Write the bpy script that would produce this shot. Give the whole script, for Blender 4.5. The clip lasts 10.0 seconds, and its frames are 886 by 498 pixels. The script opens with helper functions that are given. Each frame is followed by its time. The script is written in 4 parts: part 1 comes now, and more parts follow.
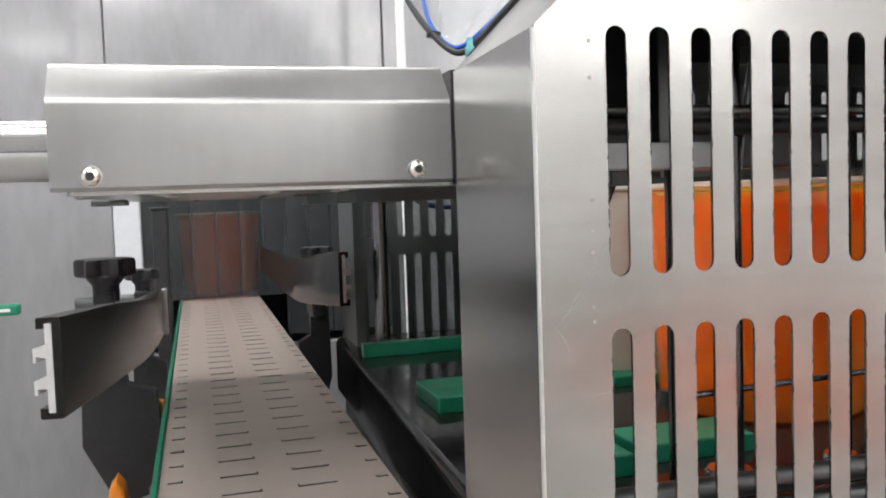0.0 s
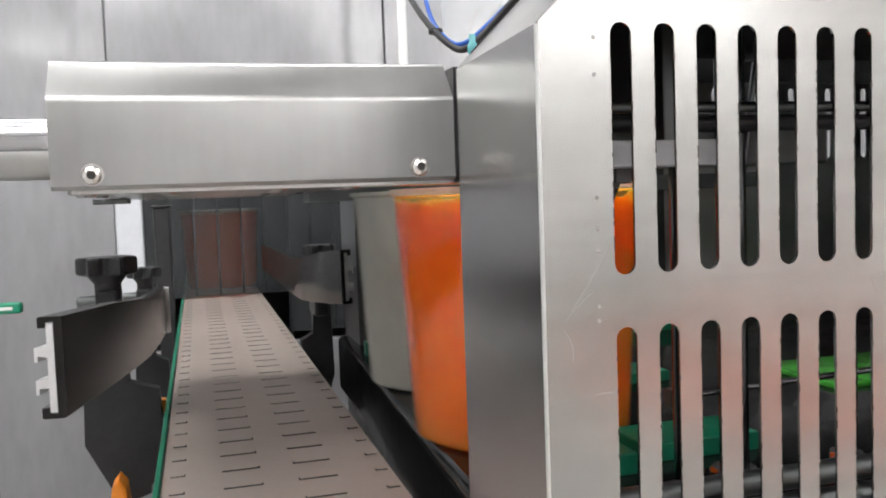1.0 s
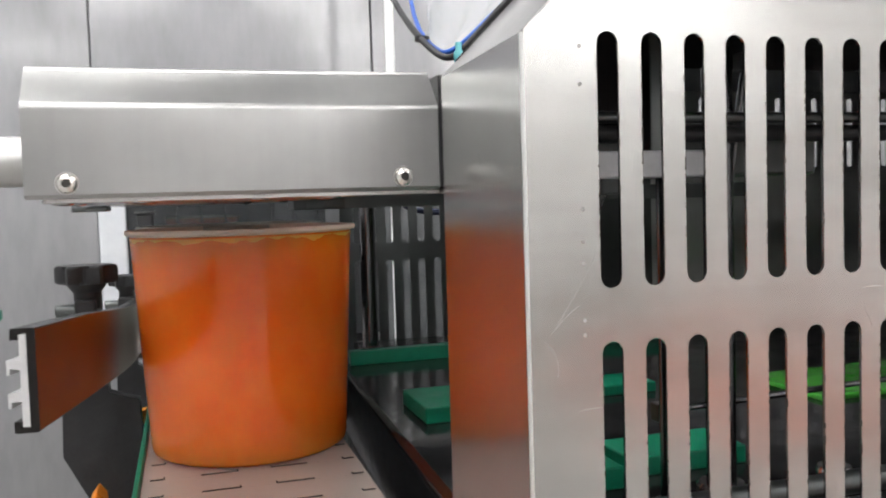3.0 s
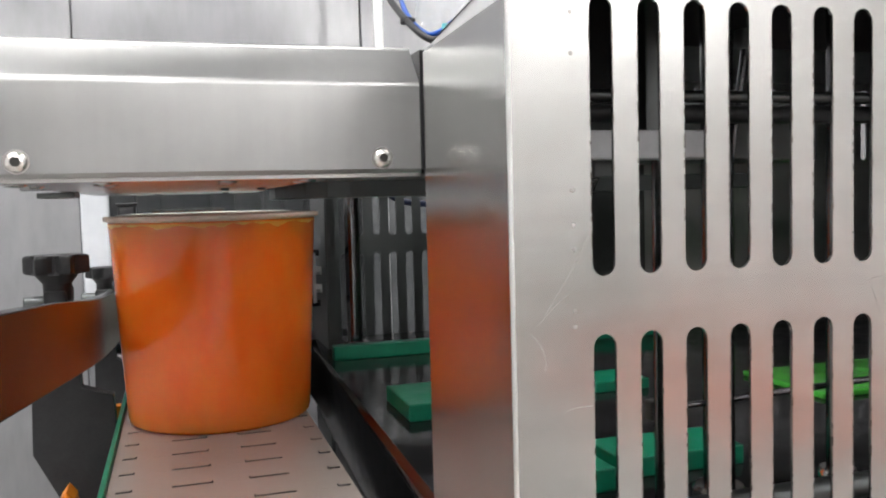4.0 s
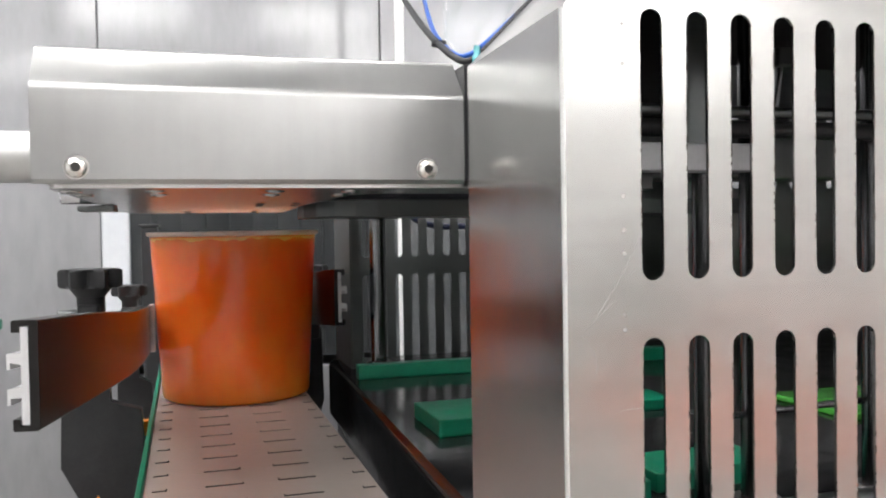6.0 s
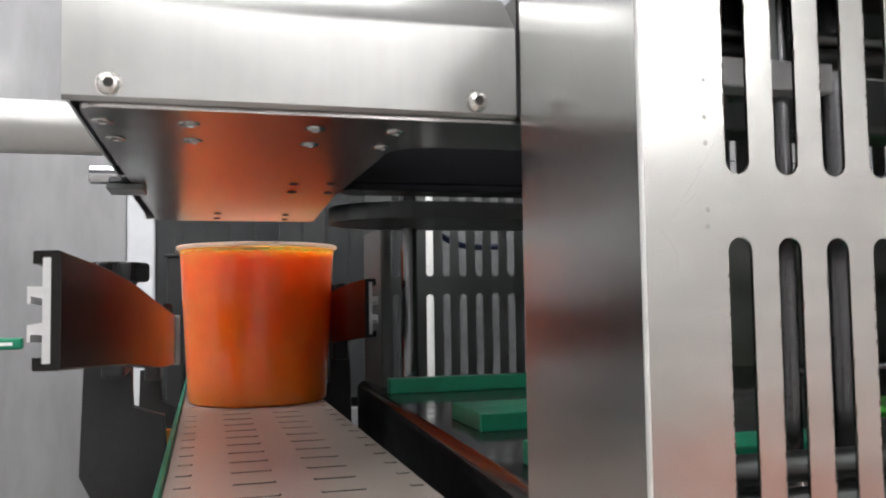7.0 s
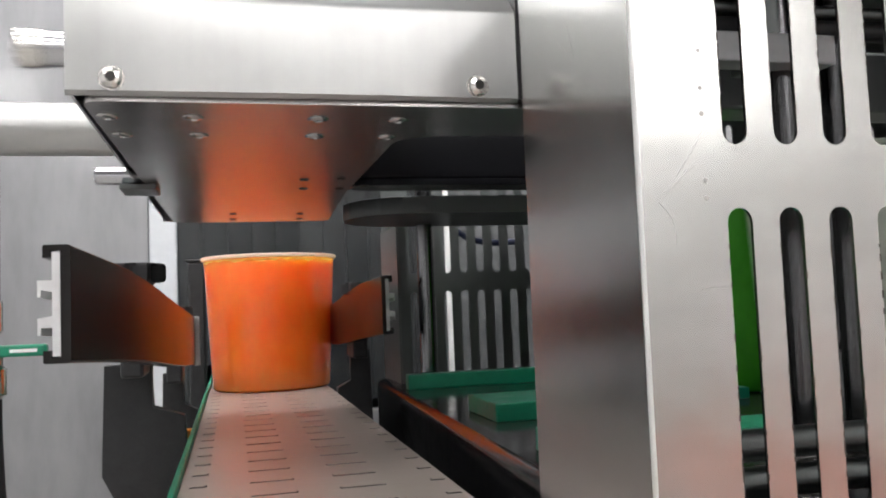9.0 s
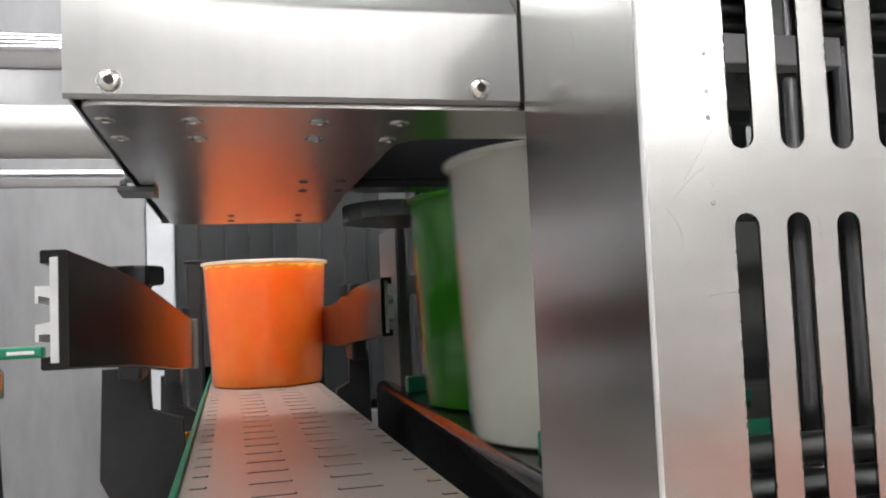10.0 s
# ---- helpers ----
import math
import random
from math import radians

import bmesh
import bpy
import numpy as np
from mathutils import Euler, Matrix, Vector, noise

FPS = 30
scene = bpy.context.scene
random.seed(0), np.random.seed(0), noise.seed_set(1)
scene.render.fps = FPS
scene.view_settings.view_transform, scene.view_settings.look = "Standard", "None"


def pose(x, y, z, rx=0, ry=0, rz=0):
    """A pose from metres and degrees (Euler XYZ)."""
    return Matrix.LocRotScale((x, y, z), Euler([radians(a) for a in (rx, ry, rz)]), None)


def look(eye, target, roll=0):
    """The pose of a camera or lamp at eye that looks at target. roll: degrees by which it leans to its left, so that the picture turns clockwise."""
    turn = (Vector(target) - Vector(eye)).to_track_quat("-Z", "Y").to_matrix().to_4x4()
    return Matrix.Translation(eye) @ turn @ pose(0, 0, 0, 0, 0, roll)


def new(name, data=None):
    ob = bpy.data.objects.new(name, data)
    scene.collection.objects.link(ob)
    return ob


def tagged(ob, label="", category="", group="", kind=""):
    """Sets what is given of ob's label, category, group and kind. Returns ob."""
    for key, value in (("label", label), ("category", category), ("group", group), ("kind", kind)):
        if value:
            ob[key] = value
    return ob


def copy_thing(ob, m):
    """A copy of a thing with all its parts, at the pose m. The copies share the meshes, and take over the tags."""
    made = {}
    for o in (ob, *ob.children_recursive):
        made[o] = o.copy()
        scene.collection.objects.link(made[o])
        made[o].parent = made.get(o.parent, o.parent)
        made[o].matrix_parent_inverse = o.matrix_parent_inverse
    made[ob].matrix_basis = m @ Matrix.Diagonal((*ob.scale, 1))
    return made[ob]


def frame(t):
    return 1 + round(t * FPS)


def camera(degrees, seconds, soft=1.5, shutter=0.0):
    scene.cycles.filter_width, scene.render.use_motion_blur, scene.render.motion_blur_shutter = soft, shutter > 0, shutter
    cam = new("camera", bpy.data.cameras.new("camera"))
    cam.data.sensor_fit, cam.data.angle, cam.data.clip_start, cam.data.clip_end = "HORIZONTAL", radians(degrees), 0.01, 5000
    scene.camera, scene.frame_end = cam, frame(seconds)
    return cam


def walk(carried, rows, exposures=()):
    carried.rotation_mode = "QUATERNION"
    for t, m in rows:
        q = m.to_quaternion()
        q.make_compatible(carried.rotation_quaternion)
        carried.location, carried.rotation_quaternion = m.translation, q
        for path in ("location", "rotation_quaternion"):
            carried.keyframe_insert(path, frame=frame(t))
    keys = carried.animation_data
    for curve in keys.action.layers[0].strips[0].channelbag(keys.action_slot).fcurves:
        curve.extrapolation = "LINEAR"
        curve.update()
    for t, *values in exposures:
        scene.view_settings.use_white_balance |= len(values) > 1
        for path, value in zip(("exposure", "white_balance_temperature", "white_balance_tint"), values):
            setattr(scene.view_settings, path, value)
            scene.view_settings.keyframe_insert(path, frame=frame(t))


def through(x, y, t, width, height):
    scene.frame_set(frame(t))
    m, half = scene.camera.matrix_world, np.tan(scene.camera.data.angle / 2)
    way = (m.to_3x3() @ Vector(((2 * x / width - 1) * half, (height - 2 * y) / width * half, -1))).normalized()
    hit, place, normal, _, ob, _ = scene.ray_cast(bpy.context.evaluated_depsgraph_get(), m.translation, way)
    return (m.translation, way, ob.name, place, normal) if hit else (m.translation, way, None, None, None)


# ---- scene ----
cam = camera(54.8, 10.0, soft=1.9, shutter=0.5)
PATH = [
    (0, (0.00435, 0.02179, 0.18732), (0.28148, 0.98085, 0.12898), -1.93),
    (0.5, (0.00578, 0.02361, 0.18776), (0.27894, 0.98372, 0.12799), -1.99),
    (1, (0.00438, 0.02441, 0.18779), (0.27935, 0.98389, 0.12614), -2.02),
    (1.5, (0.00566, 0.02300, 0.18697), (0.27516, 0.98433, 0.13021), -2.08),
    (2, (0.00468, 0.02147, 0.18752), (0.27213, 0.98344, 0.13197), -1.89),
    (2.5, (0.00551, 0.02685, 0.18855), (0.27030, 0.98964, 0.13449), -1.71),
    (2.7, (0.00468, 0.02736, 0.18992), (0.28285, 0.98640, 0.13642), -1.78),
    (3.8, (0.02589, 0.05259, 0.18495), (0.32293, 1.00578, 0.12835), -1.68),
    (4, (0.02191, 0.05685, 0.18317), (0.31938, 1.00977, 0.12426), -1.51),
    (4.5, (0.01787, 0.06383, 0.18044), (0.31446, 1.01669, 0.11657), -1.42),
    (5, (0.01583, 0.06213, 0.18043), (0.30986, 1.01554, 0.11288), -1.54),
    (5.5, (0.01232, 0.05824, 0.17989), (0.30110, 1.01345, 0.11539), -1.42),
    (5.7, (0.00854, 0.05308, 0.18114), (0.30224, 1.00749, 0.12789), -1.10),
    (6.8, (-0.00561, 0.07616, 0.11981), (0.26470, 1.03726, 0.17650), -0.35),
    (7, (-0.00316, 0.08748, 0.11018), (0.26369, 1.04933, 0.17039), -0.87),
    (7.5, (0.00169, 0.09451, 0.10115), (0.25953, 1.05830, 0.16909), -1.60),
    (8, (0.00453, 0.09554, 0.10278), (0.25045, 1.06214, 0.17505), -1.87),
    (8.5, (0.00686, 0.08964, 0.09987), (0.24692, 1.05797, 0.16850), -2.36),
    (9, (0.00556, 0.08553, 0.10133), (0.24509, 1.05423, 0.16644), -2.29),
    (9.5, (0.00469, 0.08642, 0.10340), (0.24469, 1.05503, 0.16806), -2.27),
    (10, (0.00435, 0.08947, 0.10393), (0.24713, 1.05742, 0.16814), -2.40),
]
walk(cam, [(t, look(eye, target, roll)) for t, eye, target, roll in PATH], [(0.0, 0.06), (1.0, 0.1), (1.5, 0.05), (2.0, 0.05), (2.7, 0.08), (3.8, 0.12), (4.0, 0.16), (4.5, 0.33), (5.7, 0.36), (6.8, -0.02), (9.0, -0.02), (10.0, 0.02)])

# ---- world and light ----
world = bpy.data.worlds.new("hall_air")
scene.world = world
world.use_nodes = True
world.node_tree.nodes["Background"].inputs[0].default_value = (0.75, 0.8, 0.85, 1)
world.node_tree.nodes["Background"].inputs[1].default_value = 0.05


# ---- materials ----
def material(name, base, rough=0.5, metal=0.0):
    m = bpy.data.materials.new(name)
    m.use_nodes = True
    b = m.node_tree.nodes["Principled BSDF"]
    b.inputs["Base Color"].default_value = (*base, 1)
    b.inputs["Roughness"].default_value = rough
    b.inputs["Metallic"].default_value = metal
    return m


def nd(m, kind, **values):
    n = m.node_tree.nodes.new(kind)
    for k, v in values.items():
        n.inputs[k].default_value = v
    return n


def lk(m, a, b):
    m.node_tree.links.new(a, b)


def bsdf(m):
    return m.node_tree.nodes["Principled BSDF"]


def coords(m, scale):
    c = nd(m, "ShaderNodeTexCoord")
    s = nd(m, "ShaderNodeMapping", Scale=scale)
    lk(m, c.outputs["Object"], s.inputs["Vector"])
    return s.outputs["Vector"]


def ramp(m, fac, stops):
    r = nd(m, "ShaderNodeValToRGB")
    while len(r.color_ramp.elements) < len(stops):
        r.color_ramp.elements.new(0.5)
    for e, (p, c) in zip(r.color_ramp.elements, stops):
        e.position = p
        e.color = (*c, 1) if isinstance(c, tuple) else (c, c, c, 1)
    lk(m, fac, r.inputs[0])
    return r.outputs[0]


def brushed(name, base, rough, grain, spread=0.12, bump=0.010, cloud=0.08, wave=0.0, streak=0.97, bands=None):
    """Brushed sheet steel: fine grain along one axis, clouded stains on top."""
    m = material(name, base, rough, 1.0)
    g = nd(m, "ShaderNodeTexNoise", Scale=1.0, Detail=2.0, Roughness=0.5)
    lk(m, coords(m, grain), g.inputs["Vector"])
    c = nd(m, "ShaderNodeTexNoise", Scale=14.0, Detail=5.0, Roughness=0.6)
    lk(m, coords(m, (1, 1, 1)), c.inputs["Vector"])
    k = nd(m, "ShaderNodeTexNoise", Scale=1.0, Detail=2.0, Roughness=0.5)
    lk(m, coords(m, bands or tuple(v * 0.8 for v in grain)), k.inputs["Vector"])
    tint = nd(m, "ShaderNodeMix")
    tint.data_type = "RGBA"
    tint.blend_type = "MULTIPLY"
    tint.inputs[0].default_value = 1.0
    lk(m, ramp(m, c.outputs[0], [(0.3, tuple(v * (1 - cloud) for v in base)), (0.7, base)]), tint.inputs[6])
    lk(m, ramp(m, k.outputs[0], [(0.3, streak), (0.7, 1.0)]), tint.inputs[7])
    lk(m, tint.outputs[2], bsdf(m).inputs["Base Color"])
    r = nd(m, "ShaderNodeMapRange")
    r.inputs[1].default_value, r.inputs[2].default_value = 0.3, 0.7
    r.inputs[3].default_value, r.inputs[4].default_value = rough - spread / 2, rough + spread / 2
    lk(m, g.outputs[0], r.inputs[0])
    lk(m, r.outputs[0], bsdf(m).inputs["Roughness"])
    b = nd(m, "ShaderNodeBump", Strength=bump, Distance=0.0004)
    lk(m, g.outputs[0], b.inputs["Height"])
    lk(m, b.outputs[0], bsdf(m).inputs["Normal"])
    if wave:
        w = nd(m, "ShaderNodeTexNoise", Scale=18.0, Detail=2.0)
        lk(m, coords(m, (1, 1, 1)), w.inputs["Vector"])
        wb = nd(m, "ShaderNodeBump", Strength=wave, Distance=0.02)
        lk(m, w.outputs[0], wb.inputs["Height"])
        lk(m, wb.outputs[0], b.inputs["Normal"])
    return m


def mottled(name, a, b, rough, scale=40.0, metal=0.0, bump=0.1, depth=0.0005, vary=0.09, stretch=(1, 1, 1)):
    """Two shades of one colour, mixed by noise at two sizes, with slight relief."""
    m = material(name, a, rough, metal)
    n1 = nd(m, "ShaderNodeTexNoise", Scale=scale, Detail=6.0, Roughness=0.65)
    n2 = nd(m, "ShaderNodeTexNoise", Scale=scale * 9, Detail=3.0)
    v = coords(m, stretch)
    lk(m, v, n1.inputs["Vector"])
    lk(m, v, n2.inputs["Vector"])
    mix = nd(m, "ShaderNodeMath")
    mix.operation = "MULTIPLY_ADD"
    mix.inputs[1].default_value = 0.4
    lk(m, n2.outputs[0], mix.inputs[0])
    lk(m, n1.outputs[0], mix.inputs[2])
    lk(m, ramp(m, mix.outputs[0], [(0.5, a), (0.9, b)]), bsdf(m).inputs["Base Color"])
    r = nd(m, "ShaderNodeMapRange")
    r.inputs[1].default_value, r.inputs[2].default_value = 0.5, 0.9
    r.inputs[3].default_value, r.inputs[4].default_value = max(rough - vary, 0.02), rough + vary
    lk(m, mix.outputs[0], r.inputs[0])
    lk(m, r.outputs[0], bsdf(m).inputs["Roughness"])
    if bump:
        bp = nd(m, "ShaderNodeBump", Strength=bump, Distance=depth)
        lk(m, n2.outputs[0], bp.inputs["Height"])
        lk(m, bp.outputs[0], bsdf(m).inputs["Normal"])
    return m


def glow(name, colour, strength):
    m = material(name, colour, 0.5)
    bsdf(m).inputs["Emission Color"].default_value = (*colour, 1)
    bsdf(m).inputs["Emission Strength"].default_value = strength
    return m


STEEL = brushed("brushed_steel_across", (0.41, 0.41, 0.407), 0.30, (30, 20, 12), spread=0.02, bump=0.0, cloud=0.16, wave=0.025, streak=0.965, bands=(180, 40, 10))
bsdf(STEEL).inputs["Anisotropic"].default_value = 0.75
steel_grain = STEEL.node_tree.nodes.new("ShaderNodeTangent")
steel_grain.direction_type, steel_grain.axis = "RADIAL", "Z"
lk(STEEL, steel_grain.outputs[0], bsdf(STEEL).inputs["Tangent"])
STEEL_UP = brushed("brushed_steel_guard", (0.455, 0.454, 0.442), 0.20, (6, 6, 30), spread=0.02, bump=0.0, cloud=0.20, wave=0.03, streak=0.93, bands=(6, 6, 110))
STEEL_SIDE = brushed("brushed_steel_side", (0.56, 0.56, 0.555), 0.22, (6000, 6000, 60), bump=0.0, spread=0.02, wave=0.02)
PLATE = brushed("underplate_steel", (0.50, 0.48, 0.465), 0.25, (6000, 60, 900), cloud=0.12, bump=0.0, spread=0.02, wave=0.03)
# Colour raised to make up for the little light inside the cabinet.
INNER_LIT = brushed("lightened_inner_sheet", (0.60, 0.605, 0.60), 0.45, (1500, 1500, 30), cloud=0.15)
# Dull steel; on the far guard and closing walls it also carries shade.
DARK_STEEL = brushed("dull_and_shaded_steel", (0.15, 0.16, 0.16), 0.4, (1500, 1500, 30), cloud=0.2)
COLUMN = brushed("dark_column_steel", (0.20, 0.20, 0.21), 0.2, (900, 900, 30), spread=0.06, bump=0.01)
CHROME = brushed("polished_rod_steel", (0.60, 0.60, 0.63), 0.10, (30, 900, 900), spread=0.05, bump=0.01)
# Paler than the sheet: the corner highlight is put into this colour.
BEND_GLINT = brushed("bend_glint_steel", (0.85, 0.85, 0.84), 0.30, (6000, 6000, 60), bump=0.0, spread=0.04)
BURR = material("dark_burr_steel", (0.10, 0.09, 0.08), 0.5, 0.8)
REFLECT_RED = mottled("reflected_red", (0.68, 0.25, 0.17), (0.74, 0.30, 0.21), 0.6, 12)
BOLT = material("bolt_steel", (0.75, 0.73, 0.70), 0.18, 1.0)
TUBE = mottled("satin_tube_metal", (0.46, 0.46, 0.46), (0.52, 0.52, 0.51), 0.38, 30, 0.85)
SLAT = mottled("chain_slat_plastic", (0.395, 0.334, 0.304), (0.415, 0.354, 0.324), 0.27, 40, bump=0.0, vary=0.0)
PIN = material("chain_gap_dark", (0.03, 0.028, 0.026), 0.7)
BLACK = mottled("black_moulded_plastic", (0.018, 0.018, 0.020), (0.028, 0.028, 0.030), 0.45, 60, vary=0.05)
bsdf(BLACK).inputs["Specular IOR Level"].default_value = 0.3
RAIL = mottled("black_rail_plastic", (0.011, 0.010, 0.010), (0.015, 0.0135, 0.013), 0.23, 16, bump=0.0, vary=0.02)
bsdf(RAIL).inputs["Specular IOR Level"].default_value = 0.22
TABLE = mottled("black_table_polish", (0.010, 0.010, 0.011), (0.018, 0.018, 0.019), 0.14, 45, bump=0.03)
bsdf(TABLE).inputs["Specular IOR Level"].default_value = 0.35
ALU = mottled("white_aluminium", (0.60, 0.60, 0.61), (0.68, 0.68, 0.69), 0.4, 50, 0.6)
GREEN = mottled("green_guide_plastic", (0.0, 0.16, 0.085), (0.0, 0.22, 0.12), 0.4, 40)
TRAY_GREEN = mottled("wet_green_plastic", (0.05, 0.34, 0.04), (0.10, 0.46, 0.07), 0.12, 60, bump=0.3)
WALL = mottled("stained_wall_steel", (0.195, 0.195, 0.208), (0.265, 0.265, 0.282), 0.40, 3.5, 0.25, bump=0.0, vary=0.10, stretch=(1.6, 1.6, 0.45))
bsdf(WALL).inputs["Coat Weight"].default_value = 1.0
bsdf(WALL).inputs["Coat Roughness"].default_value = 0.11
# Dark twin of the wall: shade behind the slots, put into the colour.
SHADE_WALL = mottled("shaded_panel_colour", (0.07, 0.075, 0.08), (0.12, 0.125, 0.13), 0.5, 9)
CURTAIN = mottled("dark_strip_vinyl", (0.05, 0.055, 0.06), (0.09, 0.095, 0.10), 0.22, 12)
strip_see = nd(CURTAIN, "ShaderNodeBsdfTransparent", Color=(0.8, 0.8, 0.8, 1))
strip_mix = nd(CURTAIN, "ShaderNodeMixShader", Fac=0.62)
lk(CURTAIN, bsdf(CURTAIN).outputs[0], strip_mix.inputs[1])
lk(CURTAIN, strip_see.outputs[0], strip_mix.inputs[2])
lk(CURTAIN, strip_mix.outputs[0], CURTAIN.node_tree.nodes["Material Output"].inputs["Surface"])
CEIL = mottled("grey_ceiling_paint", (0.35, 0.36, 0.37), (0.41, 0.42, 0.43), 0.6, 6)
SCRATCH = material("scratched_steel", (0.40, 0.39, 0.38), 0.4, 1.0)
DOT = material("dull_weld_mark", (0.37, 0.36, 0.35), 0.5, 0.9)
PAINT = mottled("white_paint", (0.80, 0.81, 0.82), (0.86, 0.86, 0.86), 0.5, 8)
POST = mottled("pale_grey_paint", (0.50, 0.52, 0.56), (0.57, 0.59, 0.62), 0.5, 8)
FLOOR = mottled("brown_floor", (0.38, 0.365, 0.35), (0.46, 0.445, 0.43), 0.35, 5)
HOOD_BLACK = material("black_hood_gloss", (0.008, 0.008, 0.010), 0.22)
bsdf(HOOD_BLACK).inputs["Specular IOR Level"].default_value = 0.25
GREY = mottled("grey_bar_paint", (0.42, 0.42, 0.44), (0.5, 0.5, 0.52), 0.4, 30)
ORANGE_PART = mottled("orange_plastic", (0.75, 0.22, 0.01), (0.82, 0.27, 0.02), 0.4, 20)
BLUE_DARK = material("dark_blue_cable", (0.008, 0.015, 0.05), 0.3)
BLUE = material("blue_hose_plastic", (0.01, 0.09, 0.45), 0.3)
CLEAR = material("teal_fitting_plastic", (0.12, 0.42, 0.46), 0.2)
FILM = material("clear_film_plastic", (0.85, 0.88, 0.9), 0.12)
film_see = nd(FILM, "ShaderNodeBsdfTransparent", Color=(0.97, 0.98, 1.0, 1))
film_mix = nd(FILM, "ShaderNodeMixShader", Fac=0.86)
lk(FILM, bsdf(FILM).outputs[0], film_mix.inputs[1])
lk(FILM, film_see.outputs[0], film_mix.inputs[2])
lk(FILM, film_mix.outputs[0], FILM.node_tree.nodes["Material Output"].inputs["Surface"])
LAMP = glow("lamp_diffuser", (1.0, 0.985, 0.965), 12.5)


def tub_plastic(name, base, light, through, share, gloss=0.15):
    """Translucent plastic: a share of the light comes through the wall in a second colour."""
    m = material(name, base, gloss)
    b = bsdf(m)
    n = nd(m, "ShaderNodeTexNoise", Scale=55.0, Detail=4.0, Roughness=0.55)
    lk(m, coords(m, (1, 1, 0.6)), n.inputs["Vector"])
    lk(m, ramp(m, n.outputs[0], [(0.35, base), (0.7, light)]), b.inputs["Base Color"])
    w = nd(m, "ShaderNodeTexNoise", Scale=1.0, Detail=2.0)
    lk(m, coords(m, (42, 42, 3)), w.inputs["Vector"])
    wb = nd(m, "ShaderNodeBump", Strength=0.16, Distance=0.002)
    lk(m, w.outputs[0], wb.inputs["Height"])
    lk(m, wb.outputs[0], b.inputs["Normal"])
    t = nd(m, "ShaderNodeBsdfTranslucent", Color=(*through, 1))
    mix = nd(m, "ShaderNodeMixShader", Fac=share)
    out = m.node_tree.nodes["Material Output"]
    lk(m, b.outputs[0], mix.inputs[1])
    lk(m, t.outputs[0], mix.inputs[2])
    lk(m, mix.outputs[0], out.inputs["Surface"])
    return m


TUB_ORANGE = tub_plastic("orange_tub_plastic", (1.0, 0.172, 0.018), (1.0, 0.208, 0.026), (1.0, 0.5, 0.06), 0.0, 0.13)
bsdf(TUB_ORANGE).inputs["Subsurface Weight"].default_value = 1.0
bsdf(TUB_ORANGE).inputs["Subsurface Radius"].default_value = (1.0, 0.70, 0.25)
bsdf(TUB_ORANGE).inputs["Subsurface Scale"].default_value = 0.07
TUB_WHITE = tub_plastic("white_tub_plastic", (0.60, 0.61, 0.55), (0.66, 0.67, 0.60), (0.66, 0.67, 0.6), 0.2)
TUB_GREEN = tub_plastic("green_tub_plastic", (0.03, 0.22, 0.012), (0.05, 0.30, 0.02), (0.05, 0.35, 0.02), 0.25)
TUB_RIM = tub_plastic("clear_rim_plastic", (0.92, 0.84, 0.76), (0.95, 0.88, 0.82), (1.0, 0.85, 0.7), 0.5)
HEADSPACE = tub_plastic("pale_orange_headspace", (1.0, 0.40, 0.07), (1.0, 0.52, 0.12), (1.0, 0.60, 0.15), 0.4)
WHITE_FILL = material("white_filling", (0.62, 0.62, 0.57), 0.5)
GREEN_FILL = material("green_filling", (0.03, 0.20, 0.015), 0.5)


# ---- mesh helpers ----
def part(name, bm, mat, parent=None, label="", smooth=False):
    me = bpy.data.meshes.new(name)
    bmesh.ops.recalc_face_normals(bm, faces=bm.faces)
    bm.to_mesh(me)
    bm.free()
    me.materials.append(mat)
    if smooth:
        me.polygons.foreach_set("use_smooth", [True] * len(me.polygons))
        me.set_sharp_from_angle(angle=radians(35))
    ob = new(name, me)
    if parent is not None:
        ob.parent = parent
    return tagged(ob, label)


def thing(name, label, category, at=(0, 0, 0), group="", kind=""):
    ob = new(name)
    ob.empty_display_size = 0.02
    ob.location = at
    return tagged(ob, label, category, group, kind)


def box(bm, x0, x1, y0, y1, z0, z1, bevel=0.0, seg=2):
    vs = [bm.verts.new((x, y, z)) for x in (x0, x1) for y in (y0, y1) for z in (z0, z1)]
    fs = [(0, 1, 3, 2), (4, 6, 7, 5), (0, 4, 5, 1), (2, 3, 7, 6), (0, 2, 6, 4), (1, 5, 7, 3)]
    faces = [bm.faces.new([vs[i] for i in f]) for f in fs]
    if bevel:
        es = {e for f in faces for e in f.edges}
        bmesh.ops.bevel(bm, geom=list(es), offset=bevel, segments=seg, affect="EDGES", profile=0.5)
    return bm


def prism(bm, pts, axis, a, b, bevel=0.0, seg=2):
    """A closed outline in two coordinates, drawn out along the third from a to b."""
    def put(p, v):
        return {"x": (v, p[0], p[1]), "y": (p[0], v, p[1]), "z": (p[0], p[1], v)}[axis]
    lo = [bm.verts.new(put(p, a)) for p in pts]
    hi = [bm.verts.new(put(p, b)) for p in pts]
    n = len(pts)
    fs = [bm.faces.new(lo), bm.faces.new(hi)]
    fs += [bm.faces.new((lo[i], lo[(i + 1) % n], hi[(i + 1) % n], hi[i])) for i in range(n)]
    if bevel:
        bmesh.ops.bevel(bm, geom=list(fs[0].edges) + list(fs[1].edges), offset=bevel, segments=seg, affect="EDGES", profile=0.5)
    return bm


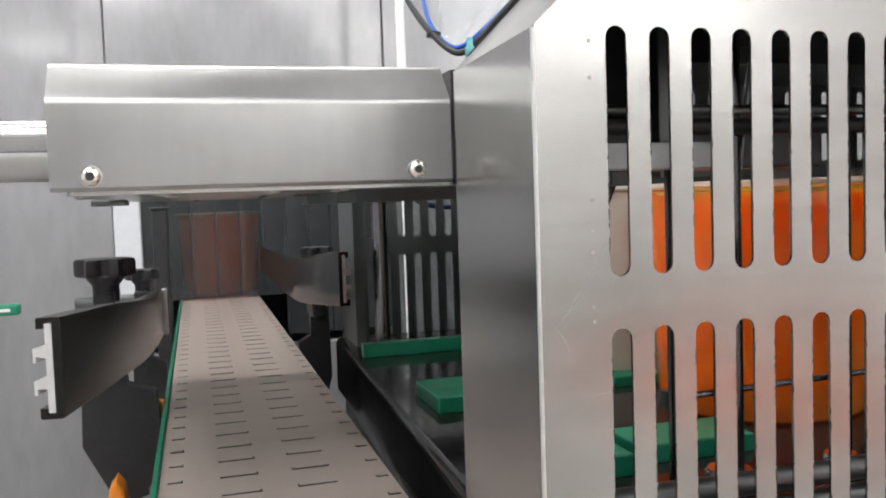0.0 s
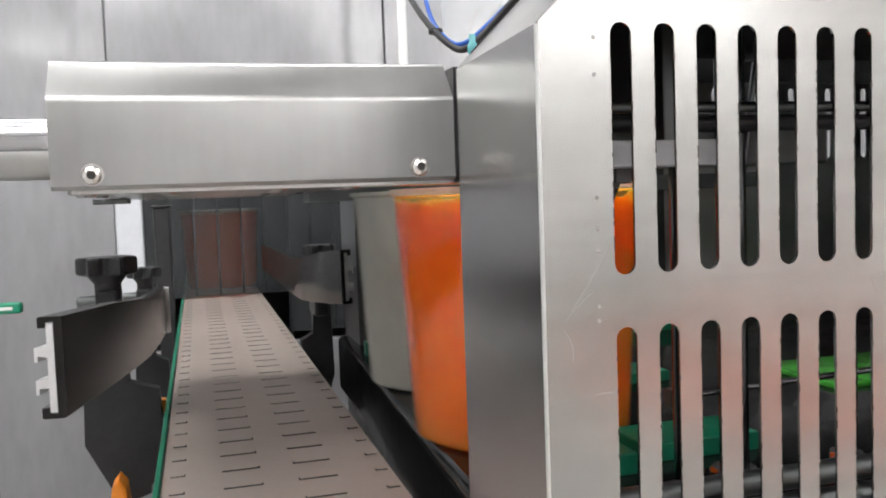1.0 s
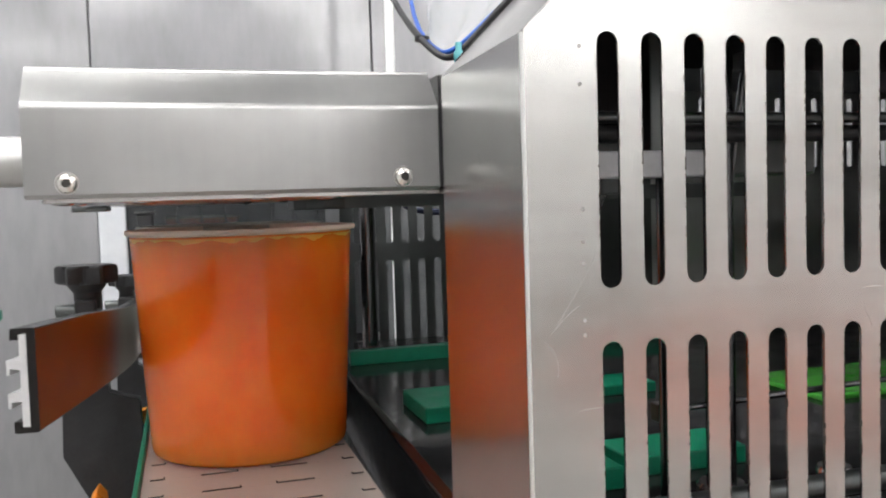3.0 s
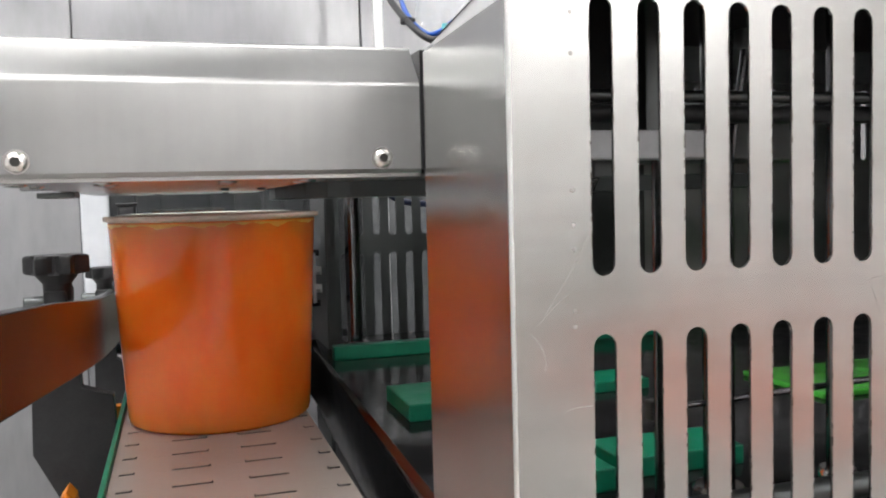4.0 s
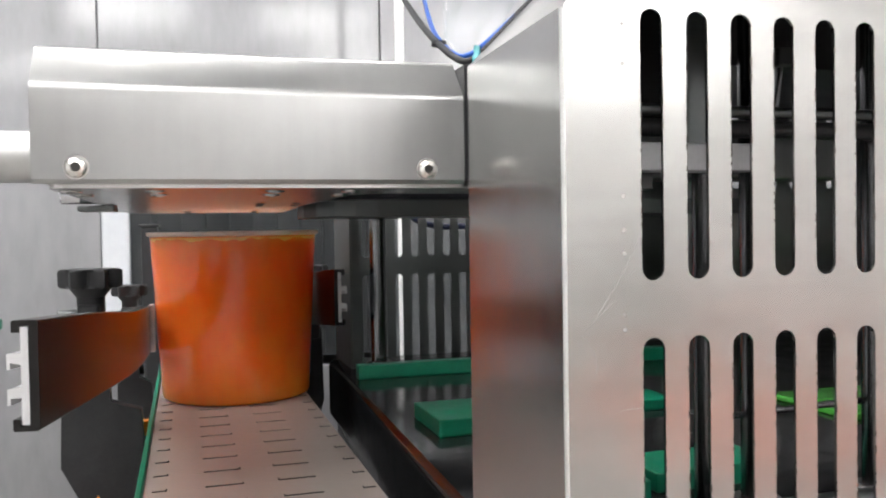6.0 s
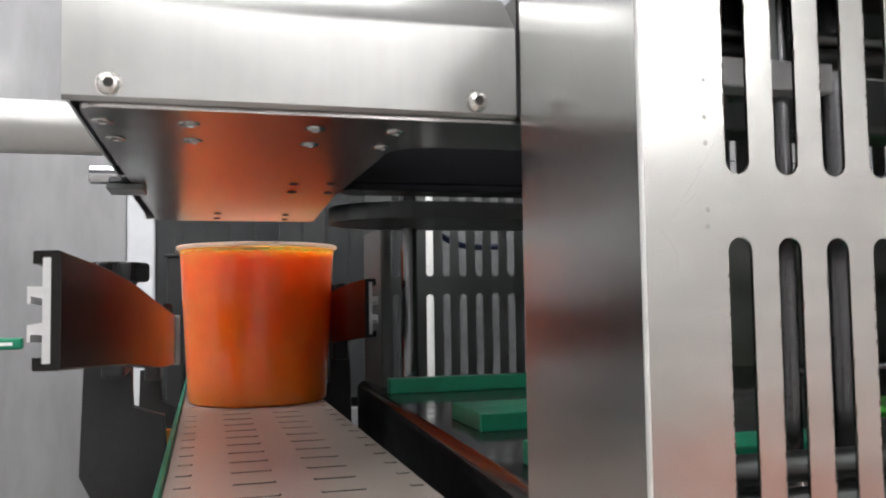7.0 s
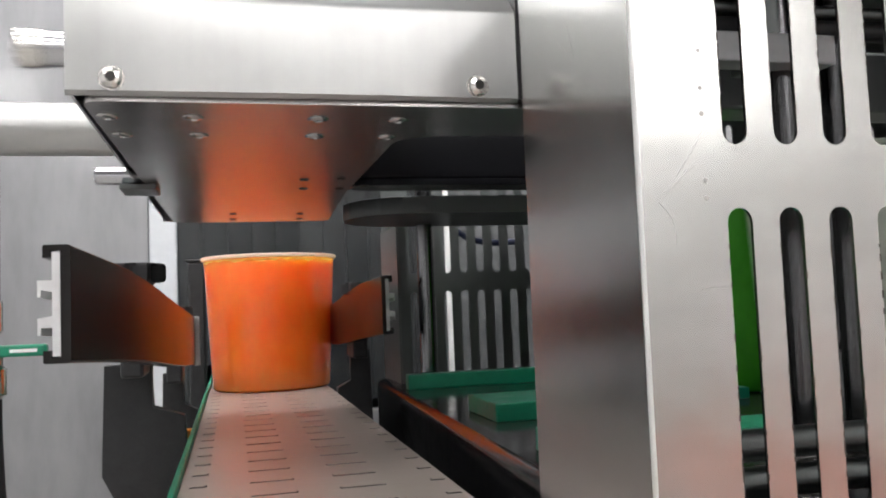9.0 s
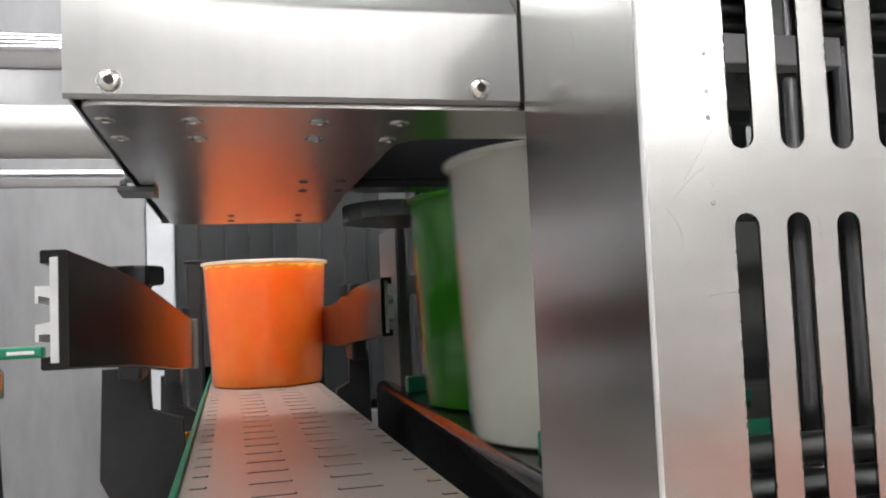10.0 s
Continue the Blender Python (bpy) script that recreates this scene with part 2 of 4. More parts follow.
def lathe(bm, prof, n=48, at=(0, 0, 0), axis="z", close=True):
    """A profile of (radius, height) turned about an axis."""
    def put(r, h, a):
        c, s = r * math.cos(a), r * math.sin(a)
        v = {"z": (c, s, h), "x": (h, c, s), "y": (c, h, s)}[axis]
        return tuple(v[i] + at[i] for i in range(3))
    rings = [[bm.verts.new(put(r, h, 2 * math.pi * k / n)) for k in range(n)] for r, h in prof]
    for u, v in zip(rings, rings[1:]):
        for k in range(n):
            bm.faces.new((u[k], u[(k + 1) % n], v[(k + 1) % n], v[k]))
    if close:
        for r in (rings[0], rings[-1]):
            bm.faces.new(r)
    return bm


def rod(bm, axis, a, b, at, r, n=32, bevel=0.001):
    return lathe(bm, [(r - bevel, a), (r, a + bevel), (r, b - bevel), (r - bevel, b)], n, at, axis)


def sheet_strip(bm, prof, thick, x0, x1, n=1):
    """A bent sheet: an open profile in (y, z) given a thickness, drawn out along x."""
    inner = []
    for i, p in enumerate(prof):
        q0, q1 = prof[max(i - 1, 0)], prof[min(i + 1, len(prof) - 1)]
        d = Vector((q1[0] - q0[0], q1[1] - q0[1])).normalized()
        inner.append((p[0] + d[1] * thick, p[1] - d[0] * thick))
    loop = prof + inner[::-1]
    rings = [[bm.verts.new((x0 + (x1 - x0) * k / n, *p)) for p in loop] for k in range(n + 1)]
    m = len(loop)
    for u, v in zip(rings, rings[1:]):
        for j in range(m):
            bm.faces.new((u[j], u[(j + 1) % m], v[(j + 1) % m], v[j]))
    bm.faces.new(rings[0])
    bm.faces.new(rings[-1])
    return bm


def tube_along(name, pts, r, mat, parent=None, label=""):
    cu = bpy.data.curves.new(name, "CURVE")
    cu.dimensions = "3D"
    sp = cu.splines.new("NURBS")
    sp.points.add(len(pts) - 1)
    for p, q in zip(sp.points, pts):
        p.co = (*q, 1)
    sp.use_endpoint_u, sp.order_u = True, 4
    cu.bevel_depth, cu.bevel_resolution, cu.use_fill_caps = r, 5, True
    cu.materials.append(mat)
    tmp = bpy.data.objects.new(name, cu)
    scene.collection.objects.link(tmp)
    me = bpy.data.meshes.new_from_object(tmp.evaluated_get(bpy.context.evaluated_depsgraph_get()))
    bpy.data.objects.remove(tmp)
    ob = new(name, me)
    me.polygons.foreach_set("use_smooth", [True] * len(me.polygons))
    if parent is not None:
        ob.parent = parent
    return tagged(ob, label)


def arc(cx, cy, r, a0, a1, n=8):
    return [(cx + r * math.cos(radians(a0 + (a1 - a0) * i / n)), cy + r * math.sin(radians(a0 + (a1 - a0) * i / n))) for i in range(n + 1)]



# ---- the hall ----
XW, XE, YS, YN, ZF, ZC = -3.2, 3.6, -6.2, 4.2, -0.9, 1.75


def slab(name, x0, x1, y0, y1, z0, z1, mat, label, category):
    ob = part(name, box(bmesh.new(), x0, x1, y0, y1, z0, z1), mat, None, label)
    return tagged(ob, "", category, "", "structure")


slab("floor", XW, XE, YS, YN, ZF - 0.1, ZF, FLOOR, "light grey sealed factory floor", "floor")
slab("ceiling", XW, XE, YS, YN, ZC, ZC + 0.1, CEIL, "light grey painted factory ceiling", "ceiling")
slab("wall_west", XW - 0.1, XW, YS, YN, ZF, ZC, PAINT, "white painted factory wall", "wall")
slab("wall_east", XE, XE + 0.1, YS, YN, ZF, ZC, PAINT, "white painted factory wall", "wall")
slab("wall_south", XW, XE, YS - 0.1, YS, ZF, ZC, PAINT, "white painted factory wall", "wall")
slab("wall_north", XW, XE, YN, YN + 0.1, ZF, ZC, PAINT, "white painted factory wall", "wall")


# Unseen red sheet, added for the pink band reflected in the guard.
mat = tagged(part("red_reflector", box(bmesh.new(), 2.2, 3.55, -4.7, -2.4, ZF, ZF + 0.012, 0.004), REFLECT_RED), "unseen red sheet added to tint the guard's reflection", "floor mat")


def ceiling_light():
    t = thing("ceiling_light", "long white ceiling light, unseen, mostly added as fill", "ceiling light", (0, 0, ZC), "ceiling lights")
    bm = bmesh.new()
    box(bm, -0.39, 0.39, -0.16, 0.16, -0.05, 0.0, 0.006)
    part("frame", bm, PAINT, t)
    part("diffuser", box(bmesh.new(), -0.36, 0.36, -0.13, 0.13, -0.16, -0.051, 0.01), LAMP, t, "glowing white diffuser")
    return t


light_one = ceiling_light()
light_one.location = (-1.14, -4.75, ZC)
# Unseen lights, most of them added to brighten guard, belt and tubs.
fill_spots = [(3.1, -5.3), (1.8, -5.5), (3.0, -4.5), (1.4, -3.8), (2.6, -3.8), (-0.33, -2.5), (0.92, -2.5), (2.2, -2.5), (-1.6, -2.5), (-1.6, -1.0), (-0.2, -1.0), (1.1, -1.0), (2.4, -1.0),
         (-0.4, 0.1), (1.5, 0.3), (2.6, 0.3), (-0.55, 1.12), (0.08, 1.12), (-1.15, 0.5), (-1.5, 1.1)]
for gx, gy in fill_spots:
    copy_thing(light_one, Matrix.Translation((gx, gy, ZC)))


# ---- the tunnel at the far end, with its strip curtain ----
def tunnel():
    t = thing("tunnel_housing", "stained stainless steel tunnel housing behind the conveyor", "machine housing", (0, 0, ZF))
    y0, y1, xl, xr = 1.80, 1.825, -0.147, 0.40
    for x0, x1 in ((-2.4, -1.401), (-1.399, -0.501), (-0.499, xl - 0.001)):
        part("wall_panel", box(bmesh.new(), x0, x1, y0, y1, 0.0, 2.6, 0.003), WALL, t)
    part("wall_panel", box(bmesh.new(), xl, xr, y0, y1, 1.36, 2.6, 0.003), WALL, t)
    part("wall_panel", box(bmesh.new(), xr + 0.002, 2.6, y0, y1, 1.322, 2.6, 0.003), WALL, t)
    # Lower right wall darkened in colour, for the shade seen through the slots.
    part("shade_panel", box(bmesh.new(), xr + 0.002, 1.15, y0, y1, 0.0, 1.320, 0.003), SHADE_WALL, t, "lower panel with shade put into its dark colour")
    part("shade_panel", box(bmesh.new(), 1.152, 2.6, y0, y1, 0.0, 1.10, 0.003), SHADE_WALL, t, "lower panel with shade put into its dark colour")
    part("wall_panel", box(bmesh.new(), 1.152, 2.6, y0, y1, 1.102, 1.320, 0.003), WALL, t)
    part("wall_panel", box(bmesh.new(), xl, xr, y0, y1, 0.0, 0.80, 0.003), WALL, t)
    part("door_post", box(bmesh.new(), xl, -0.097, y0 - 0.012, y1, 0.801, 1.359, 0.004), POST, t, "white post beside the opening")
    # Unseen dark walls and roof, added so the opening stays dark inside.
    part("unseen_side_wall", box(bmesh.new(), xl, xl + 0.02, y1 + 0.002, 3.7, 0.0, 1.6), DARK_STEEL, t)
    part("unseen_side_wall", box(bmesh.new(), xr - 0.02, xr, y1 + 0.002, 3.7, 0.0, 1.6), DARK_STEEL, t)
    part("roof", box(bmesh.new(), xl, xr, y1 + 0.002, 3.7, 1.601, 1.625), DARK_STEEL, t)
    part("unseen_back_wall", box(bmesh.new(), xl, xr, 3.702, 3.72, 0.0, 1.6), DARK_STEEL, t)
    rnd = random.Random(4)
    x = -0.096
    while x < 0.38:
        w = 0.046
        bm = bmesh.new()
        d = rnd.uniform(-0.003, 0.003)
        pts = [(x, y0 + d), (x + w * 0.3, y0 - 0.004 + d), (x + w * 0.7, y0 - 0.004 - d), (x + w + 0.004, y0 - d),
               (x + w + 0.004, y0 + 0.002 - d), (x + w * 0.7, y0 - 0.002 - d), (x + w * 0.3, y0 - 0.002 + d), (x, y0 + 0.002 + d)]
        low = 0.904 if -0.06 < x + w / 2 < 0.16 else 0.82
        prism(bm, pts, "z", low, 1.36)
        part("curtain_strip", bm, CURTAIN, t, smooth=True)
        x += w
    return t


tunnel()


# ---- conveyor ----
BELT_L, BELT_R, PITCH = -0.0275, 0.1255, 0.0381


def conveyor():
    t = thing("conveyor", "slat chain conveyor with a dark steel frame", "conveyor", (0, 0, ZF))
    for x0, x1 in ((BELT_L - 0.006, BELT_L + 0.004), (BELT_R - 0.004, BELT_R + 0.004)):
        part("side_beam", box(bmesh.new(), x0, x1, -1.7, 3.45, 0.79, 0.8895, 0.001), DARK_STEEL, t)
    part("wear_bed", box(bmesh.new(), BELT_L + 0.0045, BELT_R - 0.0045, -1.7, 3.45, 0.84, 0.8935), PIN, t)
    part("edge_strip", box(bmesh.new(), BELT_L - 0.0045, BELT_L - 0.0008, -1.7, 3.45, 0.890, 0.9035, 0.0008), GREEN, t, "green plastic edge strip")
    for y in (-1.5, -0.3, 0.95, 2.2, 3.3):
        for x in (BELT_L - 0.004, BELT_R - 0.016):
            part("leg", box(bmesh.new(), x, x + 0.02, y, y + 0.02, 0.0, 0.79, 0.002), STEEL_UP, t)
    return t


conveyor()

chain = thing("conveyor_chain", "taupe plastic slat chain, hinged links, running", "conveyor chain")


def slat_mesh():
    """One link plate: open notches along its front edge where the hinges show."""
    w = BELT_R - BELT_L
    e, d = 0.00004, 0.0030
    front = [(0.0, e)]
    for a, b, hook in ((0.035, 0.10, 1), (0.262, 0.432, 1), (0.585, 0.757, 0), (0.93, 0.985, 0)):
        xa, xb = a * w, b * w
        if hook:
            front += [(xa, e), (xa, d), (xb - 0.001, d), (xb - 0.001, d + 0.0028), (xb, d + 0.0028), (xb, e)]
        else:
            front += [(xa, e), (xa, d + 0.0028), (xa + 0.001, d + 0.0028), (xa + 0.001, d), (xb, d), (xb, e)]
    pts = front + [(w, e), (w, PITCH), (0.0, PITCH)]
    bm = bmesh.new()
    prism(bm, [(BELT_L + x, y) for x, y in pts], "z", -0.0045, 0.0)
    me = bpy.data.meshes.new("slat")
    bmesh.ops.recalc_face_normals(bm, faces=bm.faces)
    bm.to_mesh(me)
    bm.free()
    me.materials.append(SLAT)
    me.materials.append(PIN)
    for p in me.polygons:
        p.material_index = 0 if abs(p.normal.z) > 0.5 else 1
    return me


slat_data = slat_mesh()
for i in range(100):
    s = new("slat", slat_data)
    s.parent = chain
    s.location = (0, 0.0034 - 1.5 + (i + 1) * PITCH - (1.5 % PITCH) + 0.0, 0)


# ---- the hood over the belt ----
def screw(parent, name, at, r, axis, sign, mat=BOLT):
    """A domed cap screw with a socket, its head pointing along the axis."""
    bm = bmesh.new()
    prof = [(r, 0), (r, 0.0008), (r * 0.96, 0.0015), (r * 0.84, 0.0023), (r * 0.6, 0.0028), (r * 0.5, 0.0029), (r * 0.47, 0.003), (r * 0.44, 0.0014)]
    prof = [(a, b * sign) for a, b in prof]
    lathe(bm, prof, 20, at, axis)
    return part(name, bm, mat, parent, "", True)


def hood():
    t = thing("belt_hood", "brushed stainless steel hood bridging the conveyor", "machine cover", (0, 0, 0))
    yf, zb, zt, r = 0.469, 0.1962, 0.2408, 0.021
    prof = [(yf + 0.002, zb + 0.0004), (yf, zb + 0.0024)]
    prof += [(yf + 0.005 * (1 - math.cos(radians(a))), zt - 0.002 + 0.005 * math.sin(radians(a))) for a in range(0, 47, 6)]
    prof += [ (yf + 0.0165, zt + 0.0185), (yf + 0.0180, zt + 0.0197), (yf + 0.0205, zt + 0.0207), (yf + 0.024, zt + r)]
    prof += [(0.560, zt + r), (0.985, zt + r)]
    bm = sheet_strip(bmesh.new(), prof, 0.0015, -0.0618, 0.1405, 28)
    for v in bm.verts:
        if v.co.y < yf + 0.012:
            # the front sheet bellies out a little between its two screws
            u = (v.co.x - 0.039) / 0.101
            v.co.y -= 0.0013 * max(0.0, 1 - u * u) * max(0.0, min(1.0, (zt - v.co.z) / (zt - zb)))
    part("front_cover", bm, STEEL, t, smooth=True)
    prof2 = [(yf + 0.0035, zb + 0.002)] + [(y + 0.0022, z - 0.0022) for y, z in prof[2:-1]] + [(0.984, zt + r - 0.0022), (0.984, zb + 0.002)]
    part("end_cap", prism(bmesh.new(), prof2, "x", -0.0612, -0.0598), STEEL_SIDE, t)
    prof3 = prof2[:-2] + [(0.5375, zt + r - 0.0022), (0.5375, zb + 0.002)]
    prof3 = [p for p in prof3 if p[0] < 0.538]
    # Right end and tongue wall are black for the shade in the gaps.
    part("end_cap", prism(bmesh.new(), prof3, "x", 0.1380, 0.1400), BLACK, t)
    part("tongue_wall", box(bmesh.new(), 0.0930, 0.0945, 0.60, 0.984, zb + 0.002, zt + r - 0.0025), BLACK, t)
    # Black strip added to give the shade between hood and guard.
    part("gap_shade", box(bmesh.new(), 0.1408, 0.1432, 0.4685, 0.4895, 0.198, 0.257), BLACK, t, "black strip standing for the dark gap")
    part("back_cover", box(bmesh.new(), -0.0618, 0.094, 0.9855, 0.987, zb, zt + r), STEEL, t)
    # underplate: a front strip across, then a long tongue over the belt
    out = arc(-0.047, 0.4815, 0.009, 270, 180, 6)
    out += [(-0.0505, 0.975)] + arc(-0.042, 0.977, 0.008, 180, 90, 5) + arc(0.096, 0.977, 0.008, 90, 0, 5)
    out += [(0.0955, 0.77), (0.0960, 0.60)] + arc(0.121, 0.565, 0.0250, 180, 265, 6) + [(0.19, 0.5385), (0.19, 0.4725)]
    bm = bmesh.new()
    prism(bm, out, "z", zb - 0.0015, zb + 0.002)
    part("underplate", bm, PLATE, t, "dull steel underplate with screw heads")
    for x, y in ((-0.0494, 0.5018), (-0.0110, 0.5018), (0.048, 0.5018), (0.0878, 0.5018), (-0.0478, 0.544), (-0.0100, 0.544), (0.050, 0.544), (0.0895, 0.544)):
        screw(t, "underside_screw", (x, y, zb - 0.0012), 0.0052, "z", -0.5, STEEL_SIDE)
    for x, y in ((0.007, 0.909), (0.007, 0.957), (0.070, 0.915), (0.073, 0.961), (0.083, 0.694), (0.0875, 0.744), (0.057, 0.698), (0.060, 0.744)):
        screw(t, "underside_screw", (x, y, zb - 0.0012), 0.0036, "z", -0.4, PIN)
    for x in (-0.0430, 0.1204):
        bm = bmesh.new()
        lathe(bm, [(0.0055, 0.469), (0.0055, 0.4682), (0.003, 0.4682)], 24, (x, 0, 0.2039), "y")
        part("washer", bm, PLATE, t, "", True)
        fs = screw(t, "face_screw", (x, 0.4682, 0.2039), 0.0047, "y", -1)
        bm = bmesh.new()
        lathe(bm, [(0.0022, 0.4660), (0.0022, 0.46515), (0.0006, 0.46515)], 6, (x, 0, 0.2039), "y")
        part("socket", bm, PIN, fs, "dark hex socket")
    # clamp nut at the edge of the underplate
    bm = bmesh.new()
    box(bm, -0.070, -0.045, 0.712, 0.748, 0.1905, 0.1946, 0.001)
    part("clamp", bm, DARK_STEEL, t)
    bm = bmesh.new()
    lathe(bm, [(0.0058, -0.082), (0.0066, -0.0813), (0.0066, -0.0777), (0.0058, -0.077)], 6, (0, 0.73, 0.2027), "x")
    part("hex_nut", bm, BOLT, t)
    part("stud", rod(bmesh.new(), "x", -0.0775, -0.0600, (0, 0.73, 0.2027), 0.0032, 16), BOLT, t, "", True)
    part("mounting_arm", box(bmesh.new(), 0.02, 0.40, 0.49, 0.52, 0.2005, 0.235, 0.002), DARK_STEEL, t)
    return t


hood()

support = thing("support_tube", "satin metal support tube running behind the hood", "tube")
part("tube", rod(bmesh.new(), "x", -0.75, -0.02, (0, 0.685, 0.2265), 0.0175), TUBE, support, "", True)
part("post", box(bmesh.new(), -0.78, -0.74, 0.66, 0.71, ZF, 0.26, 0.003), STEEL_UP, support)

upper_rod = thing("slide_rod", "polished steel slide rod that moves with the pusher", "rod")
part("shaft", rod(bmesh.new(), "x", 0.0, 0.24, (0, 0.505, 0.2265), 0.0084), CHROME, upper_rod, "", True)
part("end_collar", rod(bmesh.new(), "x", -0.004, 0.0085, (0, 0.505, 0.2265), 0.0092, 32, 0.0015), BOLT, upper_rod, "", True)
thin_rod = thing("slide_rod", "thin polished steel rod through the clamp nut", "rod")
part("shaft", rod(bmesh.new(), "x", 0.0, 0.155, (0, 0.73, 0.2027), 0.0066), CHROME, thin_rod, "", True)


# ---- guard cabinets with slotted panels ----
def slotted_panel(y, thick, centres, pitch, rows, x0, x1, z0, z1, width, outline=None):
    """A sheet at y with rows of round-ended slots; each slot has its own cell of faces."""
    bm = bmesh.new()
    hx, r = pitch / 2, width / 2
    xa, xb = centres[0] - hx, centres[-1] + hx
    angles = [0, 22.5, 45, 67.5, 90, 112.5, 135, 157.5, 180]

    def quad(pts):
        f = [bm.verts.new((p[0], y, p[1])) for p in pts]
        b = [bm.verts.new((p[0], y + thick, p[1])) for p in pts]
        bm.faces.new(f)
        bm.faces.new(b[::-1])

    def wall(p, q):
        bm.faces.new([bm.verts.new(v) for v in ((p[0], y, p[1]), (q[0], y, q[1]), (q[0], y + thick, q[1]), (p[0], y + thick, p[1]))])

    edges = []
    for lo, hi in rows:
        for c in centres:
            ring, rim = [], []
            for cz, a0 in ((hi - r, 0), (lo + r, 180)):
                for a in angles:
                    w = radians(a + a0)
                    dx, dz = math.cos(w), math.sin(w)
                    s = hx / max(abs(dx), abs(dz))
                    ring.append((c + r * dx, cz + r * dz))
                    rim.append((c + s * dx, cz + s * dz))
            n = len(ring)
            for i in range(n):
                j = (i + 1) % n
                quad([ring[i], ring[j], rim[j], rim[i]])
                wall(ring[i], ring[j])
        edges.append((lo + r - hx, hi - r + hx))
    zs = [z0] + [v for e in sorted(edges) for v in e] + [z1]
    for a, b in zip(zs[::2], zs[1::2]):
        quad([(xa, a), (xb, a), (xb, b), (xa, b)])
    quad([(xb, z0), (x1, z0), (x1, z1), (xb, z1)])
    left = outline if outline else [(x0, z0), (xa, z0), (xa, z1), (x0, z1)]
    quad(left)
    bmesh.ops.remove_doubles(bm, verts=bm.verts, dist=0.00005)
    return bm


SLOT_ROWS = [(0.0255, 0.1305), (0.1525, 0.2565)]


def near_guard():
    t = thing("machine_guard", "brushed stainless steel guard cabinet with slotted front", "machine guard")
    cx, xr, y, ztop = 0.1372, 0.1416, 0.3443, 0.255
    centres = [0.1748 + 0.02005 * i for i in range(20)]
    xa = centres[0] - 0.02005 / 2
    rb = 0.0014
    bm = slotted_panel(y, 0.0015, centres, 0.02005, SLOT_ROWS, cx, 1.30, -0.25, 0.28, 0.0096,
                       [(cx + rb, -0.25), (xa, -0.25), (xa, 0.28), (cx + rb + 0.0255, 0.28), (cx + rb, ztop + 0.0012)])
    bm2 = bmesh.new()
    prism(bm2, [(xa - 0.0003, 0.28), (1.30, 0.28), (1.30, 0.34), (cx + 0.0855, 0.34), (cx + rb + 0.0245, 0.2802)], "y", y, y + 0.0015)
    part("front_panel", bm, STEEL_UP, t)
    part("top_band", bm2, STEEL_UP, t)
    # side sheet with the rounded corner bend
    prof = [(cx + rb, y)] + [(cx + rb - rb * math.sin(radians(a)), y + rb - rb * math.cos(radians(a))) for a in range(15, 91, 15)] + [(xr, 0.4665)]
    inner = [(p[0] + 0.0015 * (0 if p[1] < y + 0.0003 else 1), p[1] + 0.0015 * (1 if p[1] < y + rb else 0)) for p in prof]
    bm = bmesh.new()
    prism(bm, prof[-2:] + inner[-2:][::-1], "z", -0.25, ztop)
    part("side_panel", bm, STEEL_SIDE, t)
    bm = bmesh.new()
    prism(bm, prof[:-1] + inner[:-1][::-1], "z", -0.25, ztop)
    part("corner_bend", bm, BEND_GLINT, t, "corner bend with its highlight put into pale colour", True)
    bm = bmesh.new()
    prism(bm, [(cx, ztop), (cx + 0.0015, ztop - 0.0006), (cx + 0.0865, ztop + 0.0845), (cx + 0.085, ztop + 0.0855)], "y", y + 0.001, 0.4665)
    for v in bm.verts:
        if v.co.y > 0.4:
            v.co.x += xr - cx
    part("roof_slope", bm, STEEL, t)
    part("roof", box(bmesh.new(), cx + 0.086, 1.30, y + 0.001, 0.4665, 0.3405, 0.342), STEEL, t)
    # Dark strip added behind the side sheet so the gap stays dark.
    part("gap_backing", box(bmesh.new(), xr + 0.0016, xr + 0.013, 0.4655, 0.467, -0.25, 0.25), DARK_STEEL, t)
    # Black sheet added to block light behind the upper slots.
    part("slot_shade_sheet", prism(bmesh.new(), [(0.150, 0.226), (0.262, 0.226), (0.262, 0.262), (1.29, 0.262), (1.29, 0.3395), (0.2245, 0.3385), (0.150, 0.2645)], "y", 0.4640, 0.4655), BLACK, t, "added black sheet that keeps the upper slots dark")
    # Unseen wall, added to keep daylight and lamps out of the cabinet.
    part("shade_end_wall", box(bmesh.new(), 1.30, 1.302, y, 1.10, -0.25, 0.342), DARK_STEEL, t)
    def side(yy):
        return cx + (xr - cx) * (yy - y - rb) / (0.4665 - y - rb) + 0.00005

    # scratches in the sheet
    for name, pts in (("scratch", [(0.1505, 0.1395), (0.1575, 0.1495), (0.1640, 0.158), (0.1690, 0.170)]), ("scratch", [(0.1445, 0.1325), (0.1515, 0.1265), (0.1500, 0.118)]),
                      ("scratch", [(0.1585, 0.1025), (0.1625, 0.1045), (0.1665, 0.1030), (0.1700, 0.1040)]), ("scratch", [(0.2985, 0.1445), (0.3040, 0.1465), (0.3120, 0.1455)]),
                      ("scratch", [(0.2990, 0.1440), (0.3020, 0.1360), (0.3060, 0.1270)]), ("scratch", [(0.1470, 0.1350), (0.1560, 0.1445), (0.1600, 0.1460)])):
        tube_along(name, [(x, y + 0.00005, z) for x, z in pts], 0.00010, SCRATCH, t)
    tube_along("scratch", [(side(0.4120), 0.4120, 0.2075), (side(0.4060), 0.4060, 0.2030), (side(0.4030), 0.4030, 0.1985)], 0.00007, SCRATCH, t)
